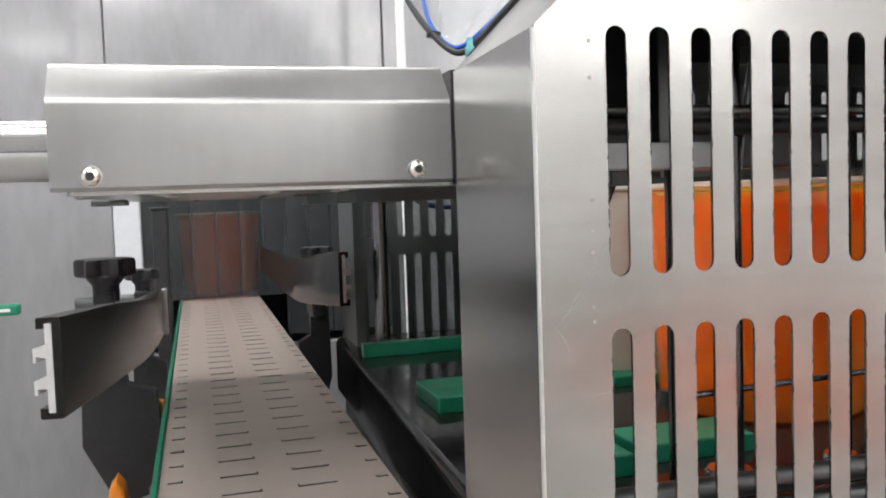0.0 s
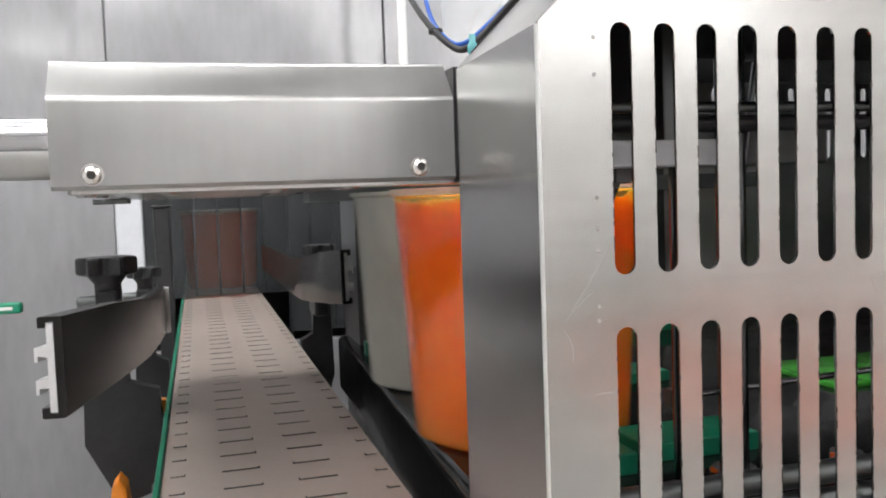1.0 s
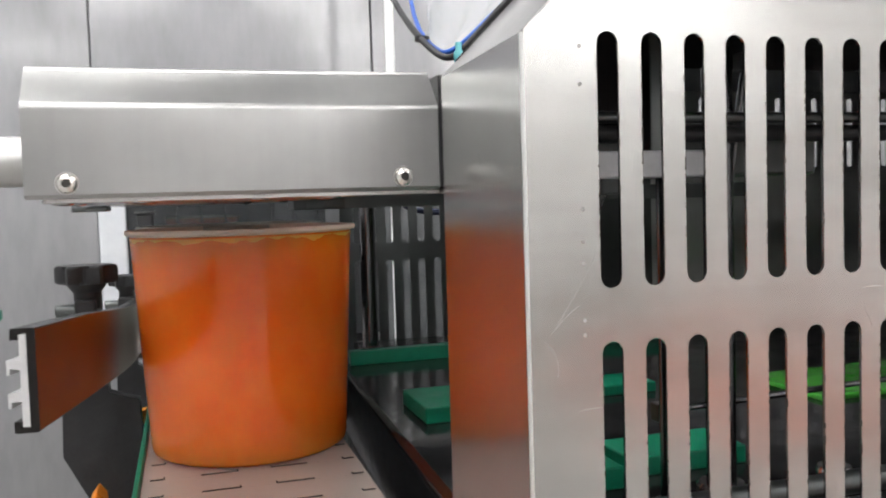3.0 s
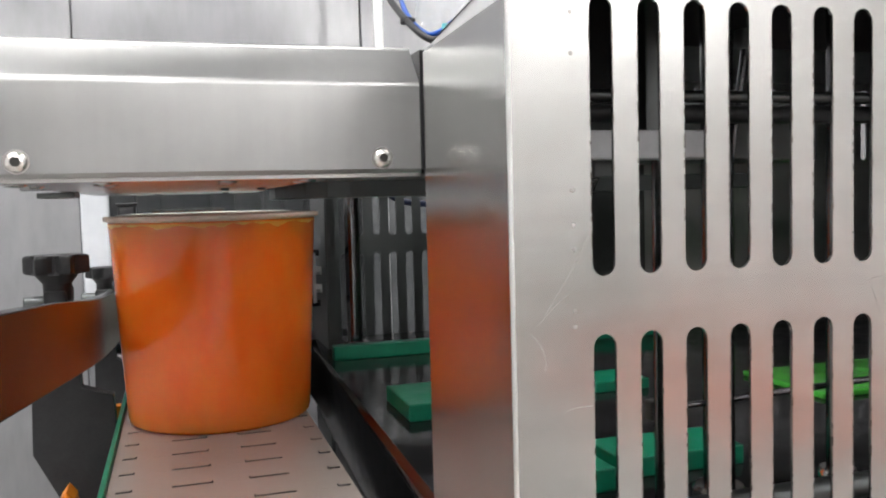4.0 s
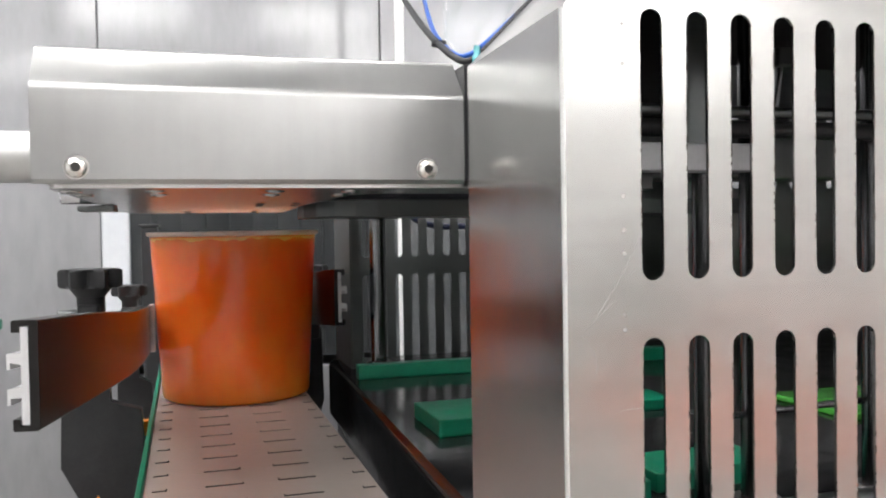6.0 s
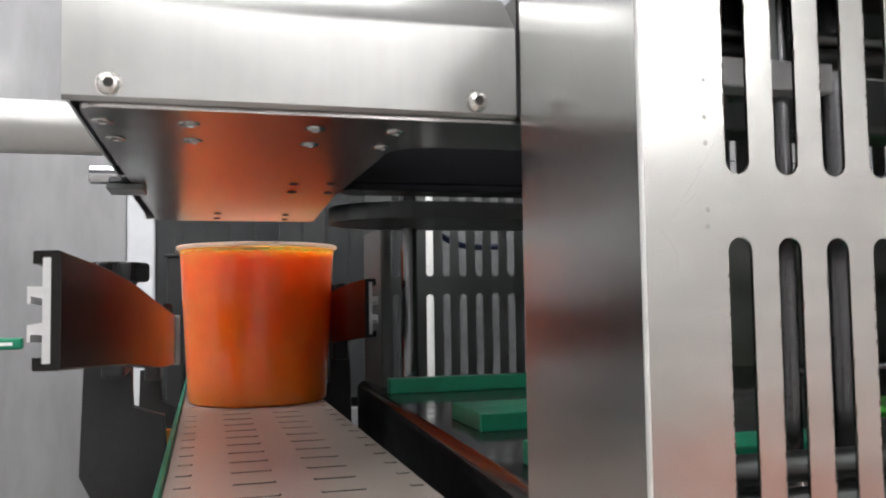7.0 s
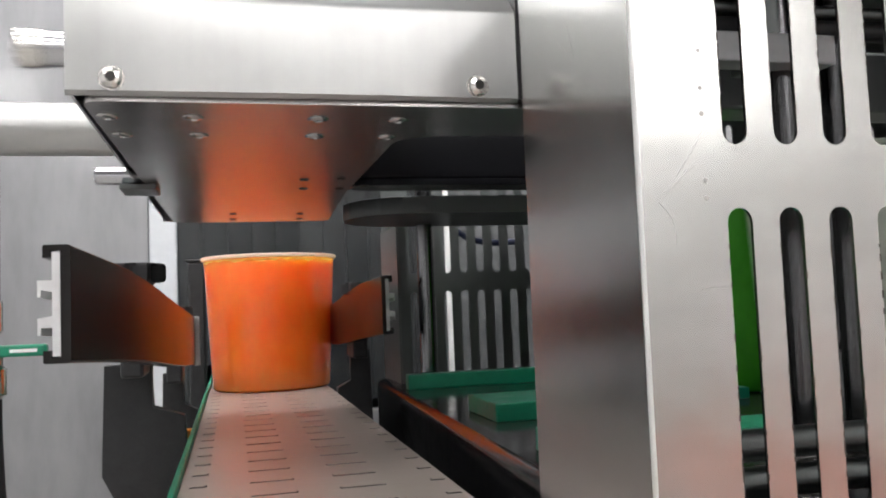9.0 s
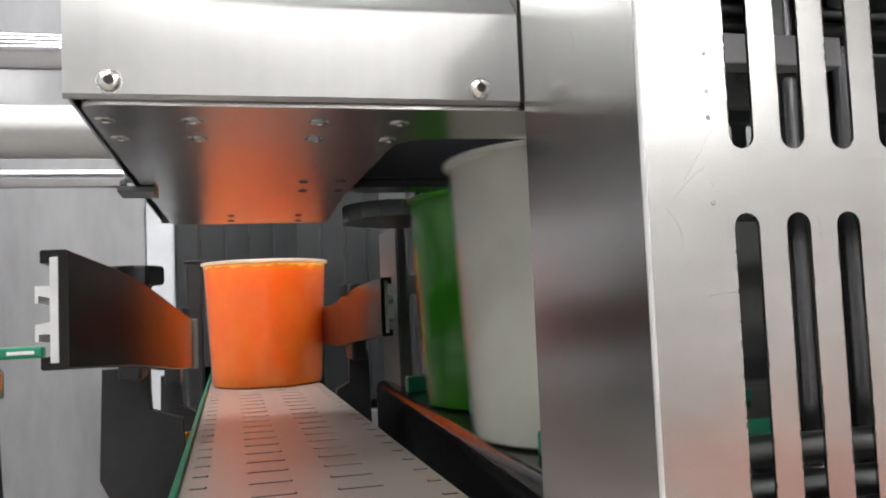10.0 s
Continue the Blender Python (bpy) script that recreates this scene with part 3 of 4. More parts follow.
    tube_along("scratch", [(side(0.4030), 0.4030, 0.2120), (side(0.3990), 0.3990, 0.2050), (side(0.3965), 0.3965, 0.1965)], 0.00009, SCRATCH, t)
    # burrs left along the cut slots
    rnd = random.Random(12)
    bm = bmesh.new()
    for c in centres[:9]:
        for lo, hi in SLOT_ROWS:
            for s in (-1, -1, 1):
                for k in range(9):
                    zz = rnd.uniform(lo + 0.010, hi - 0.012)
                    w = 0.00008 + 0.00014 * rnd.random()
                    e = c + s * 0.0096 * 0.5
                    box(bm, e - w, e + w, y - 0.0002, y + 0.0006, zz, zz + rnd.uniform(0.0008, 0.003))
    tagged(part("slot_burr", bm, BURR, t, "rough dark burrs along the slot edges"), kind="stuff")
    # faint weld dots on the front sheet
    for z in (0.185, 0.172, 0.163, 0.140, 0.134, 0.235, 0.250):
        bm = bmesh.new()
        lathe(bm, [(0.0009, y), (0.0006, y - 0.00008), (0.0002, y - 0.0001)], 10, (0.1624, 0, z), "y")
        part("weld_dot", bm, DOT, t)
    return t


near_guard()


def far_guard():
    t = thing("machine_guard", "slotted steel guard panel behind the machine table", "machine guard")
    y = 1.10
    centres = [0.2185 + 0.0211 * i for i in range(14)]
    rows = [(lo - 0.0125, hi - 0.0125) for lo, hi in SLOT_ROWS]
    # Same sheet as the front guard, with its shade put into darker steel.
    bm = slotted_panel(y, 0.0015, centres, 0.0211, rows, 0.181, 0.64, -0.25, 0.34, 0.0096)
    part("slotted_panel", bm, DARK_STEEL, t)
    # Lighter twin of the sheet beside it, standing for light inside.
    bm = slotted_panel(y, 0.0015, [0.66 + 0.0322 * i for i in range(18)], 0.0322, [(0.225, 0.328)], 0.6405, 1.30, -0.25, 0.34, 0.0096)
    part("slotted_panel", bm, INNER_LIT, t, "slotted sheet lightened in place of inside light")
    # Side sheet in the same dark colour, in place of shade.
    part("side_panel", box(bmesh.new(), 0.1795, 0.181, 1.0, 1.1015, -0.25, 0.19), SHADE_WALL, t)
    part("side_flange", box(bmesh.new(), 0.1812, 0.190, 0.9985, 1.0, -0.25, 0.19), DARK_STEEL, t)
    return t


far_guard()


# ---- machine table and what stands on it ----
def edge_x(y):
    return 0.142 + 0.045 * (y - 0.40)


PLATE_Z = 0.018
table = thing("machine_table", "polished black machine table with a rounded edge", "machine table", (0, 0, ZF))
bm = bmesh.new()
prism(bm, [(edge_x(0.36), 0.36), (1.29, 0.36), (1.29, 1.09), (edge_x(0.98), 1.09), (edge_x(0.98), 0.36 + 0.62)], "z", 0.90 - 0.055, 0.90 + PLATE_Z, 0.009, 4)
part("tabletop", bm, TABLE, table, "", True)
part("base", box(bmesh.new(), 0.20, 1.29, 0.37, 1.08, 0.0, 0.8448), DARK_STEEL, table)
part("apron", prism(bmesh.new(), [(edge_x(0.37) + 0.012, 0.37), (edge_x(0.98) + 0.012, 0.98), (edge_x(0.98) + 0.016, 0.98), (edge_x(0.37) + 0.016, 0.37)], "z", 0.60, 0.8449), BLACK, table)


def green_block(x0, x1, y0, y1, h, label):
    t = tagged(part("guide_block", box(bmesh.new(), x0, x1, y0, y1, PLATE_Z, PLATE_Z + h, 0.0012), GREEN), label, "guide block", "green guide blocks")
    return t


green_block(0.1815, 0.262, 0.662, 0.735, 0.0130, "square green plastic guide block on the black table")
green_block(0.168, 0.25, 0.475, 0.545, 0.0135, "square green plastic guide block near the guard")
green_block(0.173, 0.55, 0.928, 0.942, 0.0150, "long green plastic guide bar on the black table")
green_block(0.35, 0.40, 0.690, 0.735, 0.0090, "square green plastic guide block on the black table")
green_block(0.262, 0.345, 0.490, 0.535, 0.0120, "square green plastic guide block near the guard")


tray = tagged(part("drip_tray", box(bmesh.new(), 0.50, 0.68, 0.60, 0.70, PLATE_Z, PLATE_Z + 0.005, 0.0015), TRAY_GREEN), "glossy bright green plastic tray on the black table", "tray")


def column(x, y, r, label):
    t = thing("column", label, "column", (x, y, PLATE_Z), "steel columns")
    part("shaft", lathe(bmesh.new(), [(r, 0.0), (r, 0.30)], 24), COLUMN, t, "", True)
    part("foot", lathe(bmesh.new(), [(r * 1.7, 0.0), (r * 1.7, 0.012), (r * 1.5, 0.014), (r * 1.02, 0.014)], 24), BOLT, t, "", True)
    return t


for x, y, r in ((0.203, 0.965, 0.0085), (0.345, 0.965, 0.0085), (0.245, 0.415, 0.006), (0.285, 0.43, 0.008), (0.47, 0.965, 0.0085), (0.36, 0.43, 0.006)):
    column(x, y, r, "polished steel column standing on the black table")

top_plate = thing("top_guide_plate", "dull grey guide plate with rounded end above the table", "guide plate")
bm = bmesh.new()
prism(bm, arc(0.180, 0.918, 0.068, 270, 90, 10) + [(0.62, 0.986), (0.62, 0.85)], "z", 0.1865, 0.2025, 0.001)
part("plate", bm, DARK_STEEL, top_plate)

head = thing("sealing_head", "glossy black rounded machine head under the roof", "machine head")
bm = bmesh.new()
prism(bm, arc(0.1185, 0.782, 0.0135, 270, 90, 10) + [(0.40, 0.7955), (0.40, 0.7685)], "z", 0.2055, 0.262, 0.004, 4)
part("shell", bm, HOOD_BLACK, head, "", True)
part("lower_rim", prism(bmesh.new(), arc(0.1175, 0.782, 0.0175, 270, 90, 10) + [(0.40, 0.7995), (0.40, 0.7645)], "z", 0.2000, 0.2054, 0.0014), HOOD_BLACK, head)
part("beam", box(bmesh.new(), 0.337, 0.353, 0.795, 0.975, 0.2255, 0.245, 0.001), DARK_STEEL, head)

# Cover added to block the ceiling lights, so the slots look dark.
housing = thing("slot_shade_cover", "added dark cover plate that keeps light off the table", "machine cover")
part("plate", prism(bmesh.new(), [(0.275, 0.545), (1.28, 0.545), (1.28, 1.0985), (0.58, 1.0985)], "z", 0.336, 0.3415, 0.001), SHADE_WALL, housing)
part("leg", box(bmesh.new(), 1.18, 1.26, 0.74, 0.82, PLATE_Z, 0.3365, 0.003), DARK_STEEL, housing)

cross = thing("cross_bar", "light grey metal cross bar behind the slots", "bar")
part("bar", box(bmesh.new(), 0.165, 0.262, 0.398, 0.412, 0.1985, 0.2115, 0.001), GREY, cross)
part("bracket", box(bmesh.new(), 0.23, 0.24, 0.405, 0.43, 0.20, 0.3404, 0.001), DARK_STEEL, cross)
for z, r, lab in ((0.221, 0.0045, "black round bar behind the slotted panel"), (0.2295, 0.003, "dark steel round bar behind the slotted panel"), (0.044, 0.006, "polished round bar low behind the slots"), (0.030, 0.006, "polished round bar low behind the slots")):
    t = thing("round_bar", lab, "bar", (0, 0, 0), "round bars")
    yy = 0.42 if z > 0.1 else 0.375
    part("shaft", rod(bmesh.new(), "x", 0.16, 1.298, (0, yy, z), r), BLACK if z < 0.225 and z > 0.1 else DARK_STEEL, t, "", True)


for a, c in (((0.250, 0.432, 0.074), (0.48, 0.440, 0.078)), ((0.203, 0.440, 0.150), (0.216, 0.425, 0.196)), ((0.30, 0.45, 0.15), (0.31, 0.44, 0.262))):
    link = thing("linkage_rod", "thin polished linkage rod behind the slotted panel", "rod", (0, 0, 0), "linkage rods")
    tube_along("shaft", [a, c], 0.0018, COLUMN, link)
    for e in (a, c):
        part("joint", box(bmesh.new(), e[0] - 0.005, e[0] + 0.005, e[1] - 0.004, e[1] + 0.004, e[2] - 0.005, e[2] + 0.005, 0.001), DARK_STEEL, link)


# ---- guide rails beside the belt ----
def guide_rail(name, rows, side, label):
    """rows: x, y, low, high along the inner face; the aluminium channel sits on the outer side."""
    t = thing(name, label, "guide rail", (0, 0, 0), "guide rails")

    def swept(section):
        bm = bmesh.new()
        rings = []
        for i, (x, y, lo, hi) in enumerate(rows):
            p, q = rows[max(i - 1, 0)], rows[min(i + 1, len(rows) - 1)]
            d = Vector((q[0] - p[0], q[1] - p[1])).normalized()
            n = Vector((-d.y, d.x)) * side
            rings.append([bm.verts.new((x + n.x * a, y + n.y * a, lo + (hi - lo) * b)) for a, b in section])
        k = len(section)
        for u, v in zip(rings, rings[1:]):
            for j in range(k):
                bm.faces.new((u[j], u[(j + 1) % k], v[(j + 1) % k], v[j]))
        bm.faces.new(rings[0])
        bm.faces.new(rings[-1])
        return bm

    face = [(0, 0.02), (0.0006, 0.004), (0.0014, 0.0), (0.0110, 0.0), (0.0118, 0.012), (0.0118, 0.11), (0.0084, 0.11), (0.0084, 0.050), (0.0042, 0.050), (0.0042, 0.950), (0.0084, 0.950), (0.0084, 0.89), (0.0118, 0.89), (0.0118, 0.988), (0.0110, 1.0), (0.0014, 1.0), (0.0006, 0.996), (0, 0.98)]
    part("wear_strip", swept(face), RAIL, t, "black plastic wear strip", True)
    chan = [(0.0044, 0.06), (0.0078, 0.06), (0.0078, 0.30), (0.0125, 0.30), (0.0125, 0.24), (0.0140, 0.24), (0.0140, 0.38), (0.0078, 0.40),
            (0.0078, 0.60), (0.0125, 0.62), (0.0125, 0.56), (0.0140, 0.56), (0.0140, 0.70), (0.0078, 0.70), (0.0078, 0.94), (0.0044, 0.94)]
    part("channel", swept(chan), ALU, t, "white aluminium channel")
    return t


def glide(pts, n):
    """Points along a smooth curve through a few given ones."""
    out = []
    for i in range(len(pts) - 1):
        p0, p1, p2, p3 = (Vector(pts[max(0, min(len(pts) - 1, i + k))]) for k in (-1, 0, 1, 2))
        for s in range(n):
            u = s / n
            out.append(tuple(0.5 * (2 * p1 + (p2 - p0) * u + (2 * p0 - 5 * p1 + 4 * p2 - p3) * u * u + (3 * p1 - p0 - 3 * p2 + p3) * u ** 3)))
    return out + [tuple(pts[-1])]


guide_rail("guide_rail", glide([(-0.0635, 0.488, 0.0825, 0.1345), (-0.048, 0.62, 0.075, 0.126), (-0.037, 0.80, 0.061, 0.110), (-0.0330, 1.0, 0.050, 0.099)], 6), 1, "black plastic guide rail with white aluminium back, flared entry")
guide_rail("guide_rail", glide([(0.152, 0.945, 0.074, 0.1335), (0.141, 1.02, 0.068, 0.128), (0.1345, 1.12, 0.060, 0.118), (0.1315, 1.25, 0.055, 0.108), (0.1315, 1.85, 0.050, 0.100)], 6), -1, "black plastic guide rail, flared towards the machine")


# ---- rail brackets with star knobs ----
def star_knob(parent, at, r):
    bm = bmesh.new()
    prof = []
    n = 42
    for k in range(n):
        a = 2 * math.pi * k / n
        rr = r * (0.82 + 0.18 * math.cos(6 * a))
        prof.append((at[0] + rr * math.cos(a), at[1] + rr * math.sin(a)))
    prism(bm, prof, "z", at[2], at[2] + r * 0.62, r * 0.12, 3)
    k = part("knob", bm, BLACK, parent, "black plastic star knob", True)
    bm = bmesh.new()
    lathe(bm, [(r * 0.42, at[2] - r * 0.85), (r * 0.44, at[2] - r * 0.3), (r * 0.7, at[2] + 0.001)], 24, (at[0], at[1], 0))
    part("hub", bm, BLACK, k, "", True)
    return k


def rail_bracket(sx, x, y, dz, wide=1.0):
    t = thing("rail_bracket", "black plastic rail bracket with a star knob", "bracket", (0, 0, 0), "rail brackets")
    pts = [(0.003, 0.060), (0.042, 0.060), (0.042, 0.022), (0.069, 0.014), (0.071, -0.024), (0.060, -0.085), (0.030, -0.095), (0.0, -0.034)]
    prism(bm := bmesh.new(), [(x + sx * px * wide, pz + dz) for px, pz in pts], "y", y, y + 0.016, 0.001)
    part("plate", bm, BLACK, t, "black plastic bracket plate")
    kx, kz = x + sx * 0.033 * wide, 0.129 + dz
    star_knob(t, (kx, y - 0.045, kz), 0.0258 if wide == 1.0 else 0.021)
    part("spindle", lathe(bmesh.new(), [(0.0055, 0.058 + dz), (0.0055, kz + 0.001)], 16, (kx, y - 0.045, 0)), BOLT, t, "", True)
    part("cross_arm", rod(bmesh.new(), "x", min(kx - 0.026 * sx, kx + 0.006 * sx), max(kx - 0.026 * sx, kx + 0.006 * sx), (0, y - 0.045, 0.106 + dz), 0.0055, 16), DARK_STEEL, t, "", True)
    part("clamp", box(bmesh.new(), kx - 0.010, kx + 0.008, y - 0.058, y + 0.001, 0.052 + dz, 0.116 + dz, 0.003), BLACK, t)
    return t


rail_bracket(1, -0.107, 0.875, 0.0)
rail_bracket(1, -0.083, 1.20, -0.030, 0.62)
rail_bracket(-1, 0.172, 1.155, -0.010, 0.62)

rail_end = thing("rail_end_cap", "pale plastic cap on the end of the rail", "end cap")
part("cap", box(bmesh.new(), -0.0345, -0.0290, 0.999, 1.0062, 0.0495, 0.0995, 0.0008), PAINT, rail_end)
sensor_post = thing("sensor_post", "black upright post beside the conveyor", "post")
part("post", box(bmesh.new(), -0.064, -0.038, 1.50, 1.53, ZF, 0.185, 0.004), BLACK, sensor_post)
part("cap", box(bmesh.new(), -0.067, -0.035, 1.497, 1.533, 0.1851, 0.190, 0.002), BLACK, sensor_post)

# orange lug under the belt edge
lug = thing("cover_lug", "bright orange plastic lug beside the conveyor frame", "lug")
prism(bm := bmesh.new(), [(-0.105, -0.25), (-0.045, -0.25), (-0.066, -0.055), (-0.072, -0.047), (-0.078, -0.055)], "y", 0.80, 0.83, 0.003)
part("body", bm, ORANGE_PART, lug)
part("clip", box(bmesh.new(), -0.0400, -0.0335, 0.90, 0.912, -0.016, -0.002, 0.001), ORANGE_PART, lug)
part("stem", prism(bmesh.new(), [(0.81, -0.26), (0.82, -0.26), (0.911, -0.016), (0.911, -0.004), (0.901, -0.004)], "x", -0.050, -0.0402, 0.001), DARK_STEEL, lug)


# ---- valve with a green lever on the left ----
valve = thing("ball_valve", "steel ball valve on a black hose, green lever", "valve")
vx, vy, vz = -0.262, 1.2, 0.066
part("lever", box(bmesh.new(), vx - 0.004, vx + 0.050, vy - 0.008, vy + 0.008, vz - 0.006, vz + 0.008, 0.003, 3), GREEN, valve, "green plastic lever")
part("marking", box(bmesh.new(), vx + 0.010, vx + 0.040, vy - 0.0085, vy - 0.0080, vz - 0.001, vz + 0.003), PAINT, valve, "small white marking bar")
part("body", lathe(bmesh.new(), [(0.012, -0.055), (0.017, -0.05), (0.017, -0.02), (0.013, -0.015), (0.013, 0.0), (0.009, 0.006), (0.009, 0.02), (0.013, 0.025), (0.013, 0.06)], 24, (vx - 0.012, vy, vz)), BOLT, valve, "", True)
part("pipe", lathe(bmesh.new(), [(0.0105, vz + 0.05), (0.0105, ZC)], 24, (vx - 0.012, vy, 0)), STEEL_UP, valve, "", True)
tube_along("hose", [(vx - 0.012, vy, vz - 0.05), (vx - 0.012, vy, vz - 0.2), (vx + 0.02, vy, vz - 0.4), (vx + 0.10, vy, vz - 0.7), (vx + 0.12, vy, ZF + 0.012)], 0.012, BLACK, valve, "black rubber hose")

wpipe = thing("white_pipe", "thin white upright pipe behind the guard", "pipe")
part("pipe", lathe(bmesh.new(), [(0.0085, ZF), (0.0085, ZC)], 20, (0.372, 1.52, 0)), PAINT, wpipe, "", True)

# ---- hoses over the guard roof ----
hoses = thing("air_hoses", "black and blue air hoses tied over the guard", "hoses")
tube_along("black_hose", [(0.23, 1.1741, 0.6034), (0.239, 1.0464, 0.4792), (0.2216, 0.8763, 0.3909), (0.2164, 0.8025, 0.3525), (0.2164, 0.7472, 0.3249), (0.223, 0.7149, 0.306), (0.2358, 0.7117, 0.314), (0.2534, 0.7069, 0.3332), (0.2694, 0.7021, 0.3516), (0.2934, 0.6909, 0.374)], 0.0029, BLACK, hoses, "black air hose")
tube_along("blue_hose", [(0.2878, 1.15, 0.5793), (0.2618, 0.9754, 0.4405), (0.2364, 0.8645, 0.3809), (0.2239, 0.798, 0.3465), (0.221, 0.7288, 0.314), (0.2326, 0.7181, 0.3148), (0.2582, 0.7037, 0.3404), (0.2854, 0.6989, 0.3676)], 0.0022, BLUE, hoses, "blue air hose")
part("cable_tie", lathe(bmesh.new(), [(0.0062, -0.0022), (0.0066, -0.0015), (0.0066, 0.0015), (0.0062, 0.0022)], 16, (0.2185, 0.770, 0.3350)), BLACK, hoses, "", True)
part("fitting", lathe(bmesh.new(), [(0.0032, -0.004), (0.0042, -0.002), (0.0042, 0.004), (0.0028, 0.006), (0.0028, 0.012)], 16, (0.2326, 0.7101, 0.3092)), CLEAR, hoses, "teal plastic fitting", True)


def crumpled_film():
    """A loose fold of clear film: a bent sheet with sharp random creases."""
    rnd = random.Random(21)
    nx, nz = 16, 18
    bm = bmesh.new()
    grid = []
    for j in range(nz + 1):
        v = j / nz
        row = []
        for i in range(nx + 1):
            u = i / nx
            w = 0.045 + 0.075 * v
            x = 0.262 + 0.10 * v * 0.5 + (u - 0.5) * w + rnd.uniform(-0.003, 0.003)
            y = 0.80 + 0.030 * math.sin(6.0 * u + 3.0 * v) + 0.020 * abs(math.sin(9.0 * u - 5.0 * v)) + rnd.uniform(-0.004, 0.004)
            row.append(bm.verts.new((x, y, 0.342 + 0.16 * v + 0.008 * math.sin(11 * u) * (1 - v) + rnd.uniform(-0.003, 0.003))))
        grid.append(row)
    for a, b in zip(grid, grid[1:]):
        for i in range(nx):
            bm.faces.new((a[i], a[i + 1], b[i + 1], b[i]))
    ob = part("plastic_film", bm, FILM)
    return tagged(ob, "crumpled clear plastic film hanging over the machine cover", "plastic film")


crumpled_film()

far_hose = thing("cable_loop", "dark blue cable hanging behind the slotted panel", "cable")
tube_along("cable", [(0.262, 1.118, 0.235), (0.268, 1.12, 0.205), (0.285, 1.12, 0.186), (0.31, 1.12, 0.178), (0.335, 1.118, 0.176), (0.36, 1.11, 0.178)], 0.004, BLUE_DARK, far_hose)

# ---- tubs ----
H_TUB = 0.1745


def tub(colour, fill_mat, label):
    t = thing("tub", label, "tub", (0, 0, 0), "filled tubs")
    rb, rt = 0.0770, 0.0862
    prof = [(0.002, 0.0022), (rb - 0.010, 0.0022), (rb - 0.008, 0.0), (rb - 0.004, 0.0), (rb - 0.001, 0.0018), (rb, 0.005)]
    prof += [(rb + (rt - rb) * k / 6, 0.005 + (H_TUB - 0.009) * k / 6) for k in range(1, 7)]
    prof += [(rt - 0.0022, H_TUB - 0.004), (rt - 0.0035, H_TUB - 0.0095), (0.002, H_TUB - 0.0095)]
    bm = bmesh.new()
    lathe(bm, prof, 72)
    part("body", bm, colour, t, "", True)
    bm = bmesh.new()
    z = H_TUB
    lathe(bm, [(rt - 0.001, z - 0.005), (rt + 0.0025, z - 0.004), (rt + 0.0036, z - 0.003), (rt + 0.0036, z - 0.0008), (rt + 0.0028, z), (rt - 0.0012, z), (rt - 0.0018, z - 0.001), (rt - 0.0018, z - 0.006)], 72, close=False)
    part("rim", bm, colour if fill_mat else TUB_RIM, t, "" if fill_mat else "pale translucent rim", True)
    if fill_mat:
        bm = bmesh.new()
        rings = []
        for k in range(10):
            r = (rt - 0.0042) * (k + 0.15) / 9.15
            rings.append([bm.verts.new((r * math.cos(2 * math.pi * j / 72), r * math.sin(2 * math.pi * j / 72), z - 0.0075 + 0.0014 * noise.noise((k * 0.9, j * 0.55, 3.3)))) for j in range(72)])
        for u, v in zip(rings, rings[1:]):
            for j in range(72):
                bm.faces.new((u[j], u[(j + 1) % 72], v[(j + 1) % 72], v[j]))
        bm.faces.new(rings[0])
        part("filling", bm, fill_mat, t, "", True)
    else:
        bm = bmesh.new()
        n = 144
        ends = []
        for k in range(n):
            a = 2 * math.pi * k / n
            low = z - 0.0064 - 0.0034 * max(0.0, 0.35 + 1.5 * noise.noise((8 * math.cos(a), 8 * math.sin(a), 1.7)) + 0.25 * noise.noise((k * 0.7, 0.3, 5.0)))
            pair = []
            for h in (low, z - 0.0062):
                rr = rb + (rt - rb) * (h - 0.005) / (z - 0.009) + 0.00025
                pair.append(bm.verts.new((rr * math.cos(a), rr * math.sin(a), h)))
            ends.append(pair)
        for k in range(n):
            u, v = ends[k], ends[(k + 1) % n]
            bm.faces.new((u[0], v[0], v[1], u[1]))
        part("headspace", bm, HEADSPACE, t, "yellow froth line above the filling", True)
    return t


tub_orange = tub(TUB_ORANGE, None, "translucent orange plastic tub carried by the chain")
tub_white = tub(TUB_WHITE, WHITE_FILL, "milky white plastic tub following on the chain")
tub_green = tub(TUB_GREEN, GREEN_FILL, "green plastic tub pushed across the black table")
tub_white_next = tub(TUB_WHITE, WHITE_FILL, "milky white plastic tub pushed across the table")
tub_grey_ahead = tub(TUB_WHITE, WHITE_FILL, "milky plastic tub far along the conveyor")
tub_orange_ahead = tub(TUB_ORANGE, None, "orange plastic tub far along the conveyor")

# ---- what moves ----
SPEED = 0.0880


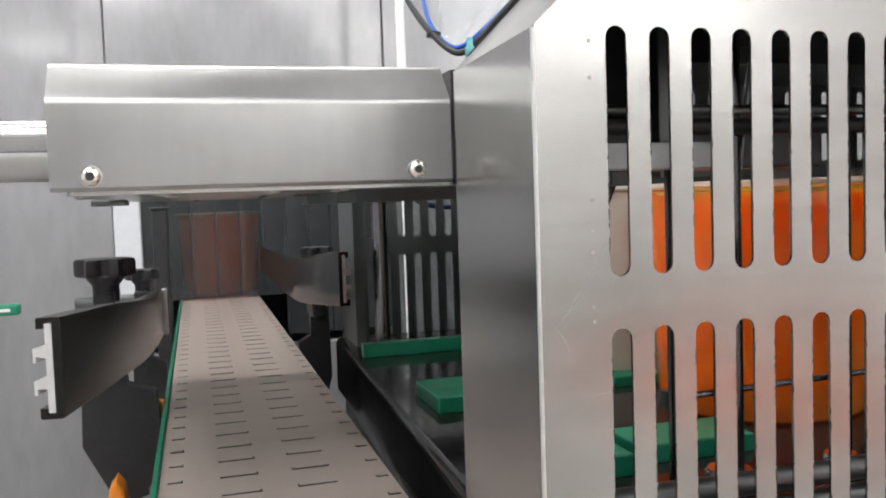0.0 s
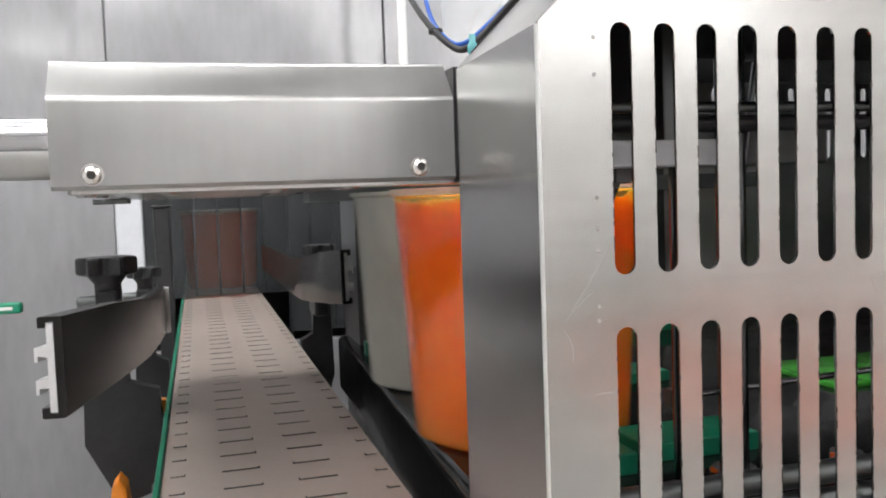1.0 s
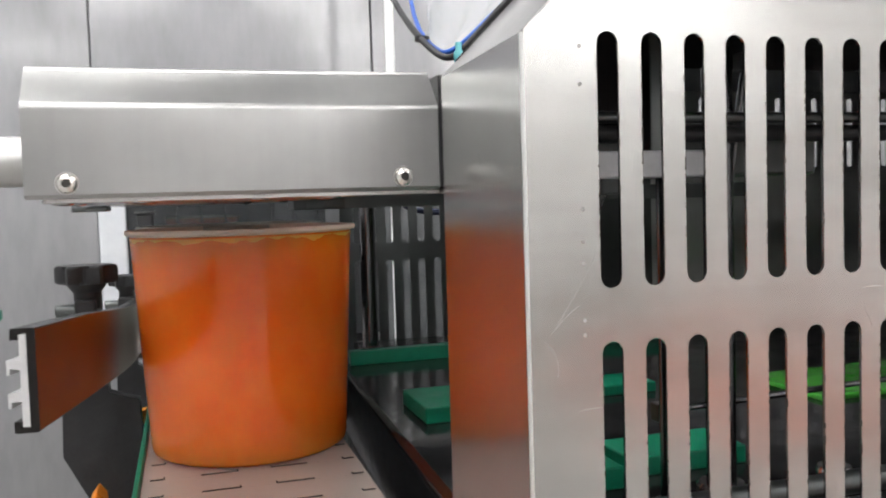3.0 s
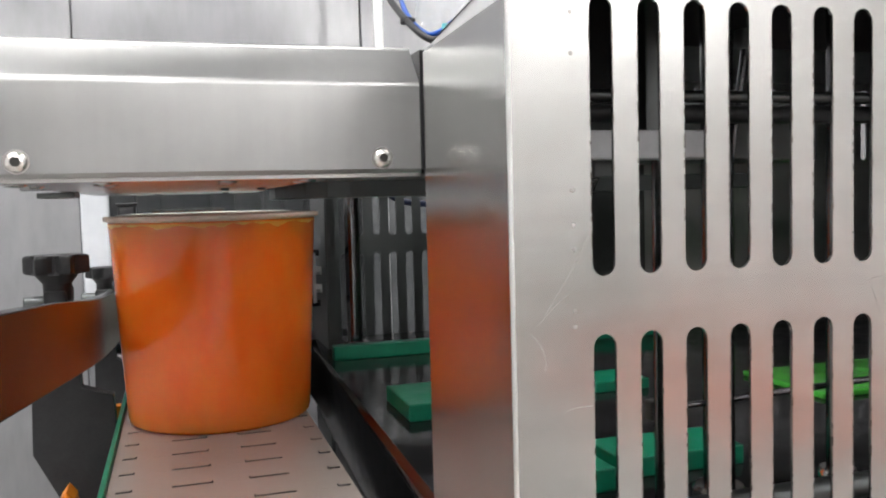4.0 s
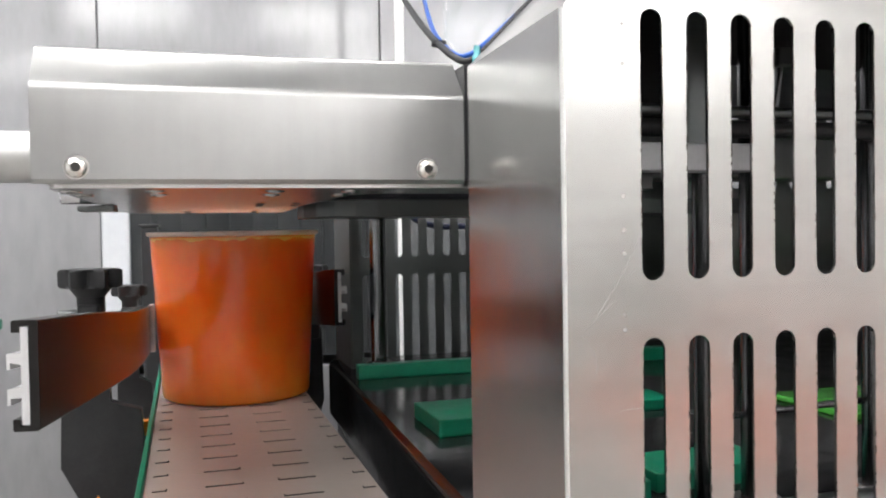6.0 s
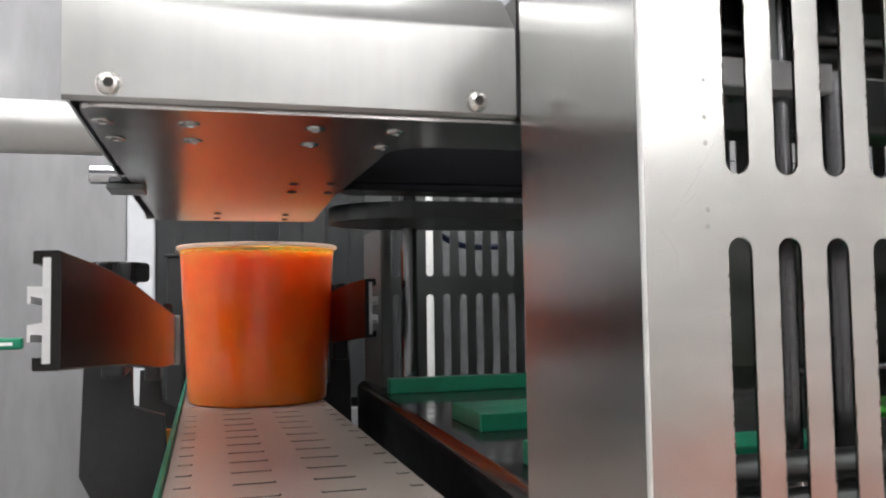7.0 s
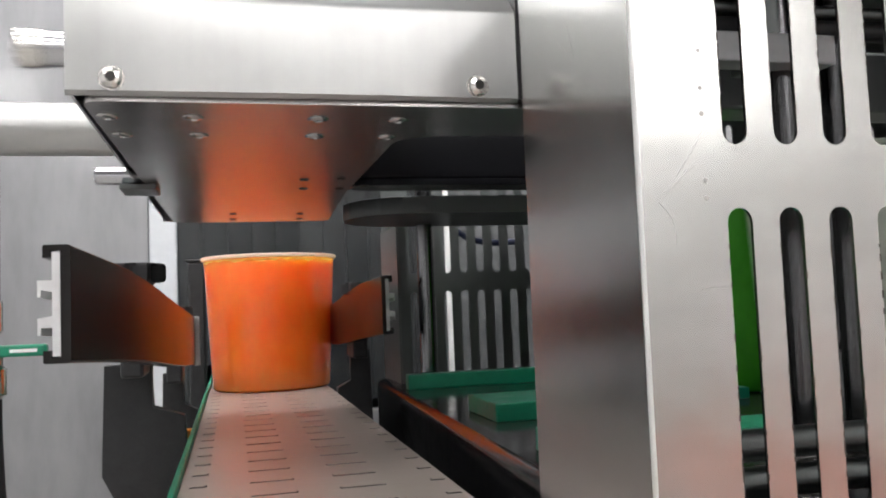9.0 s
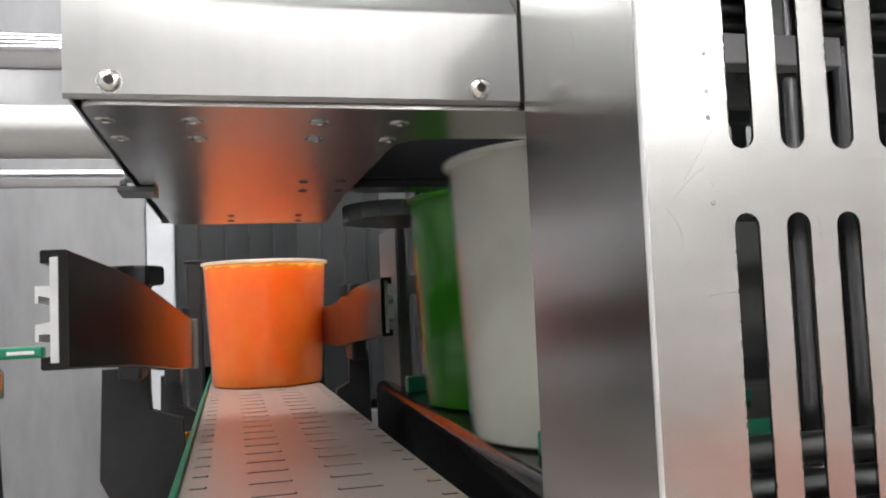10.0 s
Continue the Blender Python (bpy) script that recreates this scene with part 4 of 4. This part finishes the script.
def motions():
    walk(chain, [(0.0, pose(0, 0, 0)), (10.0, pose(0, 10 * SPEED, 0))])
    cx, y0 = 0.0540, 0.693
    z = PLATE_Z + 0.001
    rows = [(0.0, 0.430, 0.60, z, 0), (0.3, 0.365, 0.60, z, 0), (0.6, 0.300, 0.60, z, 0), (0.9, 0.242, 0.60, z, 0), (1.0, 0.224, 0.60, z, 0), (1.2, 0.178, 0.60, z, 0),
            (1.3, 0.150, 0.60, z + 0.002, -4), (1.4, 0.120, 0.60, 0.0145, -10.5), (1.5, 0.102, 0.60, 0.0120, -8.5), (1.6, 0.070, 0.606, 0.0015, -1), (1.7, 0.0605, 0.617, 0.0006, 0), (1.8, 0.0585, 0.6315, 0.0006, 0), (2.0, 0.0575, 0.649, 0.0006, 0)]
    rows += [(t, cx, y0 + SPEED * (t - 2.5), 0.0006, 0) for t in (3.0, 4.0, 6.0, 8.0, 10.0)]
    walk(tub_orange, [(t, pose(x, y, h, 0, a, 0)) for t, x, y, h, a in rows])
    rows = [(0.0, 0.385, 0.79, z, 0), (0.3, 0.345, 0.79, z, 0), (0.7, 0.302, 0.79, z, 0), (0.9, 0.251, 0.79, z, 0), (1.0, 0.229, 0.79, z, 0), (1.2, 0.176, 0.79, z, 0),
            (1.3, 0.149, 0.79, z + 0.002, -4), (1.4, 0.120, 0.79, 0.0145, -10.5), (1.5, 0.102, 0.79, 0.0120, -8.5), (1.6, 0.067, 0.79, 0.0015, -1), (1.7, 0.0530, 0.792, 0.0006, 0)]
    rows += [(t, cx, y0 + 0.19 + SPEED * (t - 2.5), 0.0006, 0) for t in (1.8, 2.0, 4.0, 6.0, 8.0, 10.0)]
    walk(tub_white, [(t, pose(x, y, h, 0, a, 0)) for t, x, y, h, a in rows])
    walk(tub_green, [(t, pose(x, 0.79, z)) for t, x in ((0.0, 0.98), (7.0, 0.95), (7.6, 0.75), (8.0, 0.56), (8.4, 0.475), (8.9, 0.455), (9.3, 0.390), (9.5, 0.342), (9.6, 0.316), (9.8, 0.281), (9.9, 0.262), (10.0, 0.240))])
    walk(tub_white_next, [(t, pose(x, 0.60, z)) for t, x in ((0.0, 0.98), (8.0, 0.90), (8.6, 0.68), (9.0, 0.45), (9.2, 0.365), (9.6, 0.310), (9.8, 0.275), (9.9, 0.253), (10.0, 0.227))])
    walk(tub_grey_ahead, [(0.0, pose(cx, 2.15, 0.0006)), (10.0, pose(cx, 2.15 + 10 * SPEED, 0.0006))])
    walk(tub_orange_ahead, [(0.0, pose(cx, 1.96, 0.0006)), (10.0, pose(cx, 1.96 + 10 * SPEED, 0.0006))])
    walk(upper_rod, [(t, pose(x, 0, 0)) for t, x in ((0.0, -0.21), (1.8, -0.21), (2.1, -0.14), (2.3, -0.066), (2.5, -0.03), (2.7, -0.02), (8.8, -0.02), (8.9, -0.05), (9.0, -0.084), (9.2, -0.17), (9.5, -0.21), (10.0, -0.21))])
    walk(thin_rod, [(t, pose(x, 0, 0)) for t, x in ((0.0, -0.083), (8.9, -0.083), (9.0, -0.088), (9.2, -0.115), (9.4, -0.15), (9.8, -0.20), (10.0, -0.22))])


motions()
